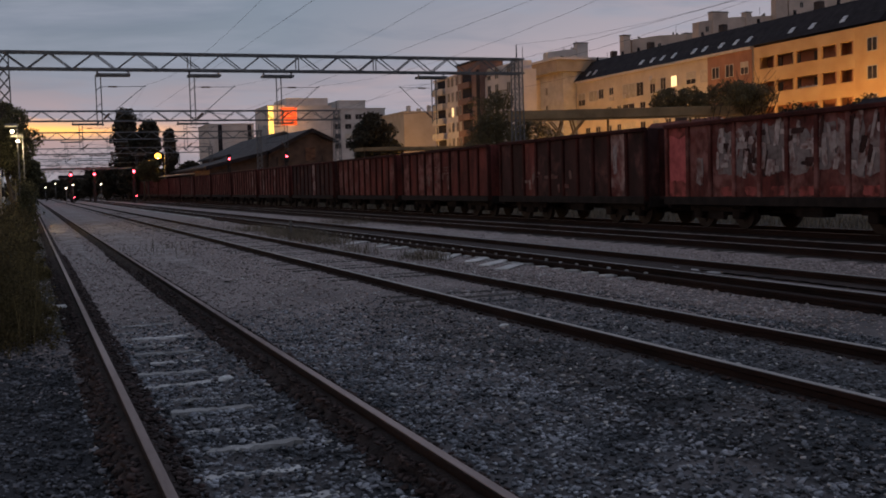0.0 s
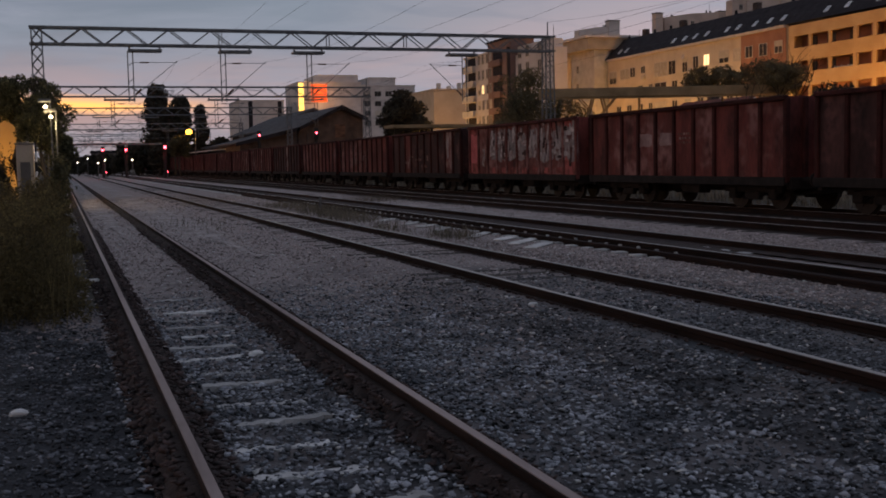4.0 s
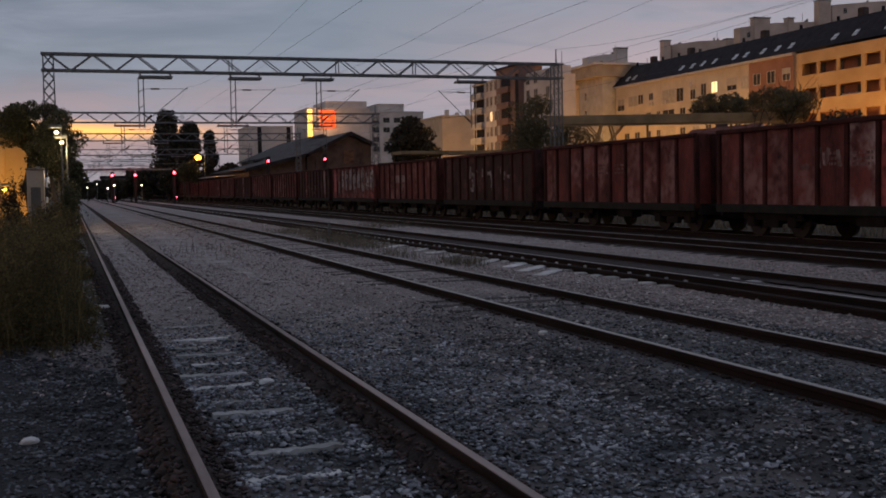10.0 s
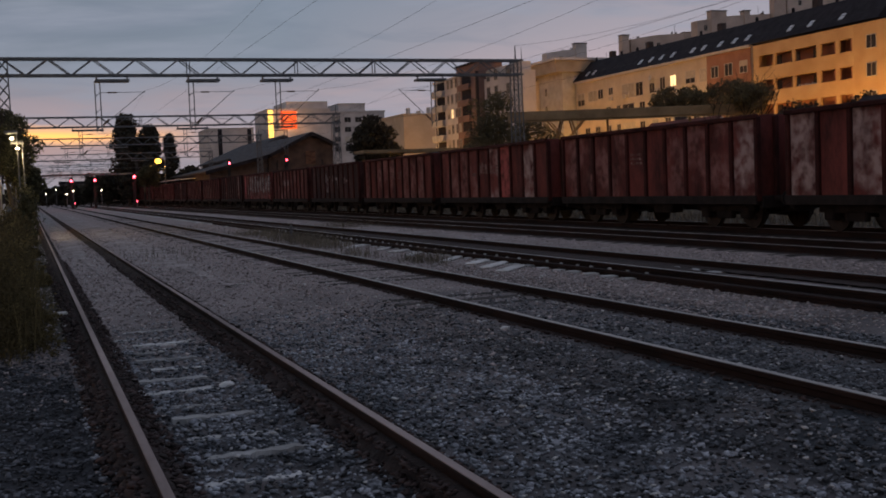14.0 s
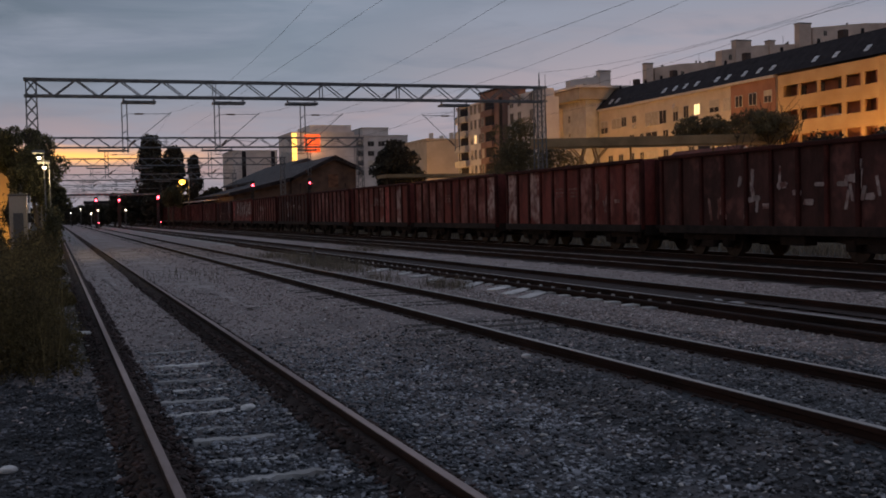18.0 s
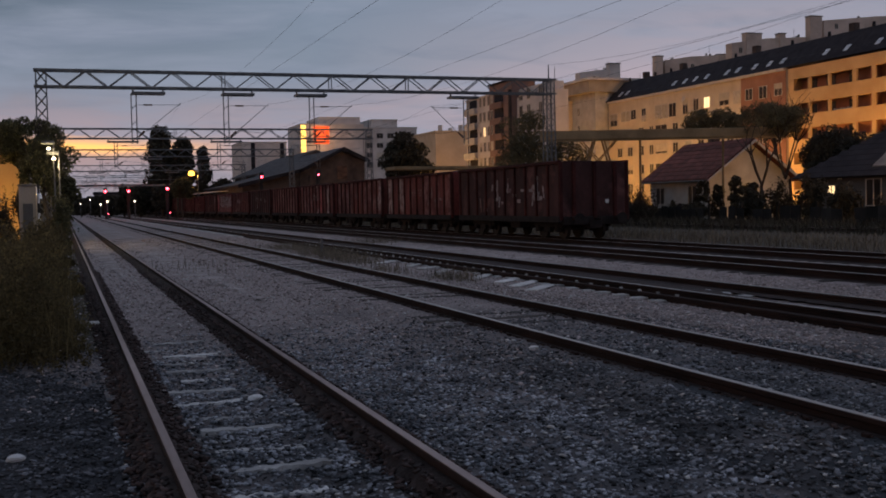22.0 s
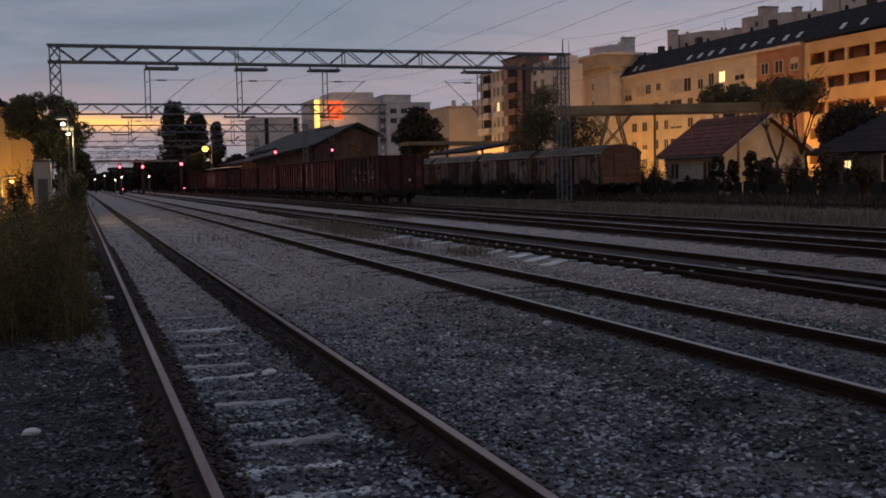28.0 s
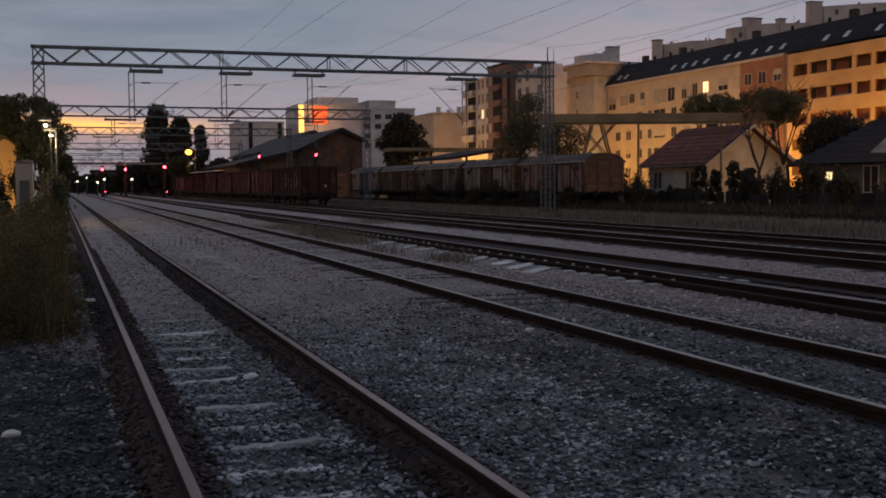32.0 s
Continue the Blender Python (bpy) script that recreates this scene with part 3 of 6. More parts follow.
for k, rx_ in enumerate((0.583, 2.047, 5.098, 6.562, 9.438)):
    tagged(new("oily_stones", stones(6500 if k < 2 else 4500, (rx_ - (0.25 if k < 2 else 0.15), rx_ + (0.25 if k < 2 else 0.15)), (3.6, 30.0), 0.014 if k < 4 else 0.05, 0.052 if k < 2 else 0.036, "oily_stone", "oily_stones", clear=0.05)), "black oily stones lying along a rail", "stones", kind="stuff")
for rx_ in (0.583, 2.047):
    tagged(new("oily_stones", stones(3600, (rx_ - 0.15, rx_ + 0.15), (3.6, 22.0), 0.086, 0.050, "oily_stone", "oily_stones", clear=0.04)), "black oily stones heaped against a rusty rail", "stones", kind="stuff")
rng = np.random.default_rng(31)
tagged(new("pale_stones", stones(4200, (0.3, 9), (3.8, 34), 0.012, 0.042, "pale_slab", "pale_stones", 0.3, rng=rng)), "scattered paler stones among the ballast", "stones", kind="stuff")
for n, xr, mt in ((9000, (0.3, 3.9), "stone"), (9000, (-2.8, 0.3), "grimy_stone"), (9000, (3.9, 8.0), "bank_stone")):
    tagged(new("loose_ballast", stones(n, xr, (-6.0, 3.6), 0.004, 0.042, mt, "loose_ballast", rng=rng)), "broken grey ballast stones lying loose", "stones", kind="stuff")

# ---------------------------------------------------------------- tracks
RAIL = [(-0.065, 0.0), (0.065, 0.0), (0.065, 0.012), (0.012, 0.03), (0.009, 0.11), (0.034, 0.122), (0.036, 0.155), (0.03, 0.16), (-0.03, 0.16), (-0.036, 0.155), (-0.034, 0.122), (-0.009, 0.11), (-0.012, 0.03), (-0.065, 0.012)]
rail_me = finish("rail", extrude(RAIL, -120, 520), "rail_rust")
top_me = finish("running_surface", extrude([(-0.029, 0.158), (0.029, 0.158), (0.026, 0.1635), (-0.026, 0.1635)], -120, 520), "rail_head")
top_rusty = finish("running_surface", extrude([(-0.029, 0.158), (0.029, 0.158), (0.026, 0.1635), (-0.026, 0.1635)], -120, 520), "rail_head_rusty")


def track(x, sleeper, half, first, last, zt, rusty, label, seed, stain, bury=0.0, stain_z=0.012, clips="rail_rust", wide=0.12, mid=0.0, mound=0.0):
    t = thing("railway_track", label, "railway track", (x, 0, 0), group="tracks of the yard")
    rnd = random.Random(seed)
    for s in (-1, 1):
        r = piece("rail", rail_me, t, (s * 0.732, 0, 0))
        piece("running_surface", top_rusty if rusty else top_me, r)
        if stain:
            strip("oil_stain", s * 0.732 - stain, s * 0.732 + stain, -20, 420, stain_z, "oily_ballast", 0.065 if mound else 0.05, 0.12, seed + s, t, up=mound)
    me = finish("sleeper", B(-half, half, -wide, wide, -0.12, 0.0, bev=0.015), sleeper)
    if bury:
        bq = B(-half, half, -wide, wide, -0.12, 0.0)
        bmesh.ops.subdivide_edges(bq, edges=[e for e in bq.edges if abs(e.verts[0].co.x - e.verts[1].co.x) > 0.1], cuts=11)
        for v in bq.verts:
            v.co += Vector((0, rnd.uniform(-0.022, 0.022), rnd.uniform(-0.010, 0.004)))
        me = finish("sleeper", bq, sleeper)
    clip_me = finish("rail_fastening", B(-0.022, 0.022, -0.035, 0.035, 0.0, 0.03 if clips == "rail_rust" else 0.066, bev=0.006), clips)
    y = first
    while y < last:
        a = (mid + rnd.uniform(-0.03, 0.03) * (1 + 3 * bury), y + rnd.uniform(-0.03, 0.03), zt + rnd.uniform(-0.012, 0.012) - (0.06 if bury and y > 14 else 0))
        o = piece("sleeper", me, t, a, (rnd.uniform(-2, 2) * bury, rnd.uniform(-2.2, 2.2) * bury, rnd.uniform(-0.7, 0.7) * (1 + 3 * bury)))
        if y < (17 if clips == "rail_rust" else 44) and not bury:
            for cx in ((-0.832, -0.632, 0.632, 0.832) if clips == "rail_rust" else (-0.85,)):
                piece("rail_fastening", clip_me, o, (cx, 0, 0))
        y += 0.62
    bmf = bmesh.new()
    while y < 300:
        box(bmf, -half, half, y - 0.12, y + 0.12, zt - 0.1, zt)
        y += 0.62
    tagged(part("far_sleeper_row", bmf, sleeper, t), kind="stuff")
    return t


track(1.315, "sleeper_concrete", 0.30, 3.75, 60, 0.012, True, "rusty siding with sleepers half buried in ballast", 11, 0.165, 1.0, wide=0.05, mid=-0.08, mound=0.075)
track(5.83, "sleeper_wood", 1.25, 4, 90, 0.052, False, "running track with bright rail heads and dark sleepers", 12, 0.12, 0.0, 0.058)
track(10.17, "sleeper_concrete", 1.32, 15.4, 90, 0.03, False, "running track with pale sleeper ends showing", 13, 0.27, 0.0, 0.055, "sleeper_concrete")
tagged(strip("dark_infill", 9.5, 10.84, 13.5, 420, 0.052, "oily_ballast", 0.05, 0.3, 41, None, 4.0), "black oily ballast filling the track", "ballast", kind="structure")
track(14.93, "sleeper_wood", 1.25, 10, 100, 0.01, False, "running track between pale gravel strips", 14, 0.27)
track(18.80, "sleeper_wood", 1.25, -20, 110, 0.01, False, "track on which the goods train runs", 15, 0.36)

# long turnout sleepers lying bare between two tracks
rnd = random.Random(5)
SLABS = [(8.52, 22.2, 1.45, 54), (8.68, 20.95, 1.25, 48), (8.58, 19.9, 1.4, 49), (8.43, 18.82, 1.3, 50), (8.5, 24.6, 1.2, 60), (8.75, 26.2, 1.1, 40), (8.8, 27.6, 1.5, 55), (8.5, 29.4, 1.2, 50)]
slab_me = finish("bare_sleeper", B(-0.5, 0.5, -0.11, 0.11, 0, 0.045, bev=0.02), "pale_slab")
for x, y, ln, an in SLABS:
    o = new("bare_sleeper", slab_me)
    o.matrix_basis = pose(x, y, 0.0, 0, 0, an) @ Matrix.Diagonal((ln, rnd.uniform(0.8, 1.1), 1, 1))
    tagged(o, "pale bare sleeper end lying beside the track", "sleeper", "bare sleepers")
# turnout rail that leaves the second track
t = thing("turnout_rail", "dark curved turnout rail between two tracks", "rail", (0, 0, 0))
pts = [(8.95 + 0.00035 * (y - 34) ** 2 * (1 if y < 34 else 0) - 0.5 * max(0, (16 - y)) * 0.06, y) for y in range(6, 60, 2)]
for (xa, ya), (xb, yb) in zip(pts, pts[1:]):
    b2 = bmesh.new()
    n = len(RAIL)
    a = [b2.verts.new((xa + px, ya, pz - 0.05)) for px, pz in RAIL]
    c = [b2.verts.new((xb + px, yb, pz - 0.05)) for px, pz in RAIL]
    for i in range(n):
        b2.faces.new((a[i], a[(i + 1) % n], c[(i + 1) % n], c[i]))
    b2.faces.new(a)
    b2.faces.new(c[::-1])
    part("rail_length", b2, "rail_rust", t)

# litter
for x, y, s in ((-0.35, 7.73, 0.055), (1.50, 9.35, 0.06), (4.75, 10.8, 0.055)):
    bm = bmesh.new()
    bmesh.ops.create_icosphere(bm, subdivisions=2, radius=s)
    for v in bm.verts:
        v.co = Vector((v.co.x * 1.1, v.co.y * 0.8, v.co.z * 0.5)) * (1 + 0.5 * noise.noise(v.co * 14 + Vector((x, y, 0))))
    o = new("pale_rock" if s != 0.06 else "crumpled_paper", finish("pale_rock", bm, "paper"))
    o.location = (x, y, 0.02 + float(crown(x)))
    tagged(o, "pale lump lying on the dark ballast", "stone" if s != 0.06 else "litter")
bm = B(-0.17, 0.0, -0.08, 0.08, 0.0, 0.055, bev=0.02)
o = new("concrete_block", finish("concrete_block", bm, "pale_slab"))
o.location = (0.45, 16.4, 0.0)
tagged(o, "small pale concrete block beside the rail", "block")

# ---------------------------------------------------------------- goods train
LEN = 12.0


def wagon():
    """An open high-sided bogie wagon, its rear buffers at y = 0, its middle over x = 0."""
    w = thing("open_goods_wagon", "dark red-brown open goods wagon with ribbed rusty sides", "goods wagon", (18.8, 0, 0), group="wagons of the goods train")
    y0, y1, hx, zb, zt = 0.62, LEN - 0.62, 1.40, 1.02, 3.10
    bay = (y1 - y0) / 10
    pan = finish("side_panel", B(-0.03, 0.03, 0.05, bay - 0.05, zb, zt - 0.1), "wagon_red")
    rib = finish("rib", B(-0.075, 0.075, -0.07, 0.07, zb - 0.12, zt - 0.04, bev=0.02), "wagon_rib")
    for s in (-1, 1):
        for i in range(10):
            piece("side_panel", pan, w, (s * (hx - 0.06), y0 + i * bay, 0))
        for i in range(11):
            piece("rib", rib, w, (s * (hx - 0.035), y0 + i * bay, 0))
        part("top_rail", B(s * hx - 0.09, s * hx + 0.05, y0 - 0.06, y1 + 0.06, zt - 0.1, zt + 0.02, bev=0.02), "wagon_rib", w)
        part("side_sill", B(s * hx - 0.08, s * hx + 0.06, y0 - 0.05, y1 + 0.05, zb - 0.2, zb + 0.03, bev=0.015), "wagon_black", w)
    part("floor", B(-hx + 0.1, hx - 0.1, y0, y1, zb - 0.12, zb - 0.02), "wagon_black", w)
    part("centre_sill", B(-0.25, 0.25, 0.45, LEN - 0.45, zb - 0.42, zb - 0.13), "wagon_black", w)
    for yy, s in ((y0, -1), (y1, 1)):
        part("end_wall", B(-hx + 0.04, hx - 0.04, yy - 0.04, yy + 0.04, zb, zt, bev=0.01), "wagon_red", w)
        for x in (-0.85, 0.0, 0.85):
            part("end_post", B(x - 0.07, x + 0.07, min(yy, yy + s * 0.13), max(yy, yy + s * 0.13), zb - 0.1, zt - 0.02, bev=0.02), "wagon_rib", w)
        part("headstock", B(-1.3, 1.3, yy + s * 0.02 - 0.09, yy + s * 0.02 + 0.09, zb - 0.3, zb + 0.02, bev=0.02), "wagon_black", w)
        for x in (-0.875, 0.875):
            b2 = bmesh.new()
            tube(b2, (x, yy + s * 0.1, 1.06 - 0.1), (x, yy + s * 0.52, 1.06 - 0.1), 0.09, 0.08, 10)
            tube(b2, (x, yy + s * 0.52, 1.06 - 0.1), (x, yy + s * 0.6, 1.06 - 0.1), 0.2, 0.21, 14)
            part("buffer", b2, "wagon_black", w)
        b2 = bmesh.new()
        tube(b2, (0, yy + s * 0.1, 0.96), (0, yy + s * 0.6, 0.93), 0.05, 0.04, 8)
        part("coupling", b2, "wheel_steel", w)
    wheelset = bmesh.new()
    for s in (-1, 1):
        tube(wheelset, (s * 0.70, 0, 0), (s * 0.80, 0, 0), 0.43, 0.43, 24)
        tube(wheelset, (s * 0.68, 0, 0), (s * 0.705, 0, 0), 0.465, 0.465, 24)
        for k in range(4):
            a = k * math.pi / 2
            box(wheelset, s * 0.81 - 0.012, s * 0.81 + 0.012, 0.2 * math.cos(a) - 0.05, 0.2 * math.cos(a) + 0.05, 0.2 * math.sin(a) - 0.05, 0.2 * math.sin(a) + 0.05)
    tube(wheelset, (-0.95, 0, 0), (0.95, 0, 0), 0.08, 0.08, 10)
    ws_me = finish("wheelset", wheelset, "wheel_steel")
    fr = bmesh.new()
    for s in (-1, 1):
        box(fr, s * 0.98 - 0.06, s * 0.98 + 0.06, -1.3, 1.3, 0.62, 0.80, bev=0.02)
        for y in (-0.9, 0.9):
            box(fr, s * 0.98 - 0.1, s * 0.98 + 0.1, y - 0.17, y + 0.17, 0.44, 0.74, bev=0.03)
        box(fr, s * 0.98 - 0.09, s * 0.98 + 0.09, -0.32, 0.32, 0.42, 0.66, bev=0.03)
    box(fr, -0.98, 0.98, -0.22, 0.22, 0.52, 0.76)
    fr_me = finish("bogie", fr, "wagon_black")
    for y in (2.55, LEN - 2.55):
        bg_ob = piece("bogie", fr_me, w, (0, y, 0))
        for d in (-0.9, 0.9):
            piece("wheelset", ws_me, bg_ob, (0, d, 0.16 + 0.43))
    b2 = B(-1.15, -0.75, 5.0, 6.0, 0.55, 0.85, bev=0.03)
    part("brake_reservoir", b2, "wagon_black", w)
    return w


first_wagon = wagon()
WAGONS = [first_wagon] + [copy_thing(first_wagon, pose(18.8, LEN * k, 0)) for k in range(1, 27)]


# panels whose paint has faded, or been scrubbed pale
FADED, SCRUBBED, PINKISH, DARK = (finish("side_panel", B(-0.03, 0.03, 0.05, (LEN - 1.24) / 10 - 0.05, 1.02, 3.0), k) for k in ("wagon_faded", "wagon_scrubbed", "wagon_pinkish", "wagon_dark"))
DIM = (0, 5, 8, 11)
for k, w in enumerate(WAGONS):
    r = random.Random(300 + k)
    for o in sorted((o for o in w.children if o.name.startswith("side_panel")), key=lambda o: (o.matrix_basis.translation.x, o.matrix_basis.translation.y)):
        q = r.random()
        if k == 7:
            q = 0.99 if o.matrix_basis.translation.y > 9.5 or o.matrix_basis.translation.y < 1.2 else 0.5
        o.data = DARK if k in DIM and q < 0.9 else o.data if q < 0.3 else FADED if q < 0.93 else SCRUBBED if q < 0.98 else PINKISH


def patch(w, y, z, wd, ht, material, seed, name="painted_patch", lean=0.0):
    """A worn painted patch, its outline ragged, 5 mm proud of the near side."""
    r = random.Random(seed)
    n = 22
    ring = []
    for i in range(n):
        a = 2 * math.pi * i / n
        c, s = math.cos(a), math.sin(a)
        m = max(abs(c), abs(s)) * r.uniform(1.0, 1.25)
        ring.append((y + wd / 2 * c / m + lean * ht / 2 * s / m, z + ht / 2 * s / m))
    b2 = bmesh.new()
    f = b2.faces.new([b2.verts.new((-1.360, a, b)) for a, b in ring])
    g = bmesh.ops.extrude_face_region(b2, geom=[f])
    for v in g["geom"]:
        if isinstance(v, bmesh.types.BMVert):
            v.co.x = -1.376 - 0.0017 * (seed % 17)
    bmesh.ops.recalc_face_normals(b2, faces=b2.faces)
    return part(name, b2, material, w)


bayw = (LEN - 1.24) / 10
w7 = WAGONS[7]
rib_me = finish("rib", B(-0.075, 0.075, -0.07, 0.07, 0.9, 3.06, bev=0.02), "wagon_faded")
for o in w7.children:
    if o.name.startswith("rib"):
        o.data = rib_me
# a run of worn grey letters sprayed along one wagon: a cloudy ground with ragged strokes on it
r = random.Random(950)
for i in range(9):
    patch(w7, 1.0 + i * 0.93, 2.22 + r.uniform(-0.08, 0.08), 1.02, r.uniform(1.2, 1.45), "paint_grey", 17 * (60 + i) + i % 3, "sprayed_ground", r.uniform(-0.1, 0.1))
for i in range(96):
    up = r.random() < 0.55
    patch(w7, 0.7 + i * 0.086 + r.uniform(-0.1, 0.1), 2.2 + r.uniform(-0.5, 0.55), r.uniform(0.10, 0.24) if up else r.uniform(0.3, 0.6), r.uniform(0.35, 0.8) if up else r.uniform(0.1, 0.22), "paint_silver" if r.random() < 0.7 else "wagon_dark", 17 * (80 + i) + 4 + i % 12, "letter_stroke", r.uniform(-0.3, 0.3))
patch(w7, 10.84, 2.1, 0.95, 1.4, "paint_pink", 17 * 190 + 3, "sprayed_patch")
patch(w7, 9.75, 1.75, 0.34, 0.8, "paint_silver", 17 * 191 + 5, "sprayed_patch")
for i in range(8):
    patch(w7, 0.9 + i * 1.076, 1.2, 0.8, 0.26, "wagon_pinkish", 17 * (195 + i) + 1, "worn_strip")


def scrawl(w, y0, y1, z0, z1, n, seed, material="paint_silver"):
    """A loose run of small worn strokes."""
    r = random.Random(seed)
    for i in range(n):
        up = r.random() < 0.6
        patch(w, r.uniform(y0, y1), r.uniform(z0, z1), r.uniform(0.10, 0.2) if up else r.uniform(0.25, 0.5), r.uniform(0.3, 0.7) if up else r.uniform(0.1, 0.2), material, 17 * (seed + i) + 2 + i % 14, "worn_lettering", r.uniform(-0.3, 0.3))


scrawl(WAGONS[0], 1.6, 7.6, 1.5, 2.4, 22, 700, "paint_grey")
scrawl(WAGONS[0], 6.4, 9.4, 1.3, 1.7, 6, 730, "paint_white")
scrawl(WAGONS[5], 1.4, 8.2, 1.5, 2.4, 18, 760, "paint_grey")
for y, wd in ((7.7, 0.92), (6.48, 0.86)):
    patch(WAGONS[6], y, 2.15, wd, 0.44, "paint_faded_pink", 17 * int(790 + y) + 3, "painted_panel")


def inscription(w, y, z, seed):
    """Small white lettering worn to bars."""
    r = random.Random(seed)
    for j in range(3):
        q = y
        while q < y + 0.62:
            wd = r.uniform(0.03, 0.12)
            part("lettering_bar", B(-1.375, -1.362, q, q + wd, z - j * 0.13, z - j * 0.13 + 0.07), "paint_white", w)
            q += wd + r.uniform(0.03, 0.07)


for k in (1, 2, 3, 4, 6, 9):
    inscription(WAGONS[k], 0.62 + bayw * 5 + 0.25, 2.28, 40 + k)
    if k != 2:
        inscription(WAGONS[k], 0.62 + bayw * 4 + 0.2, 2.26, 60 + k)
patch(WAGONS[8], 2.45, 2.2, 0.26, 0.95, "paint_grey", 17 * 810 + 4, "sprayed_patch")
scrawl(WAGONS[8], 4.8, 10.0, 1.3, 1.9, 13, 830, "paint_white")
scrawl(WAGONS[9], 5.0, 8.5, 1.4, 2.0, 8, 850, "paint_white")
scrawl(WAGONS[1], 2.0, 4.2, 1.5, 2.2, 5, 870, "paint_white")
scrawl(WAGONS[3], 6.0, 8.4, 1.6, 2.3, 5, 890, "paint_white")
b2 = B(0.40, 0.54, 0.44, 0.475, 1.52, 1.66, bev=0.01)
dark_end = finish("end_wall", B(-1.36, 1.36, -0.04, 0.04, 1.02, 3.1, bev=0.01), "wagon_dark")
dark_rib = finish("rib", B(-0.075, 0.075, -0.07, 0.07, 0.9, 3.06, bev=0.02), "wagon_rib")
for k in DIM:
    for o in WAGONS[k].children:
        if o.name.startswith("rib"):
            o.data = dark_rib
        if o.name.startswith("end_wall"):
            first = o.data.vertices[0].co.y < 6
            o.data = dark_end
            o.matrix_basis = pose(0, 0.62 if first else LEN - 0.62, 0)
part("tail_plate", b2, "pale_slab", WAGONS[0], "small pale plate on the end wall")

# ---------------------------------------------------------------- overhead line portals
def lattice_mast(parent, x, zt, w0=0.62, w1=0.5, fine=True):
    for sx_ in (-1, 1):
        for sy_ in (-1, 1):
            m = part("corner_post", tube(bmesh.new(), (x + sx_ * w0 / 2, sy_ * w0 / 2, 0), (x + sx_ * w1 / 2, sy_ * w1 / 2, zt), 0.045, 0.04, 4), "lattice_steel", parent)
    n = int(zt / 0.62)
    joined = bmesh.new()
    for sy_ in (-1, 1):
        for i in range(n):
            z0, z1 = zt * i / n, zt * (i + 1) / n
            a = w0 + (w1 - w0) * i / n
            c = w0 + (w1 - w0) * (i + 1) / n
            for q in (-1, 1):
                b3 = bmesh.new() if fine else joined
                tube(b3, (x - q * a / 2, sy_ * a / 2, z0), (x + q * c / 2, sy_ * c / 2, z1), 0.02, None, 4, False)
                if fine:
                    part("lacing_bar", b3, "lattice_steel", m)
    if fine:
        joined.free()
    else:
        tagged(part("lacing", joined, "lattice_steel", m), kind="stuff")
    part("footing", B(x - 0.5, x + 0.5, -0.5, 0.5, -0.1, 0.16, bev=0.04), "sleeper_wood", parent)


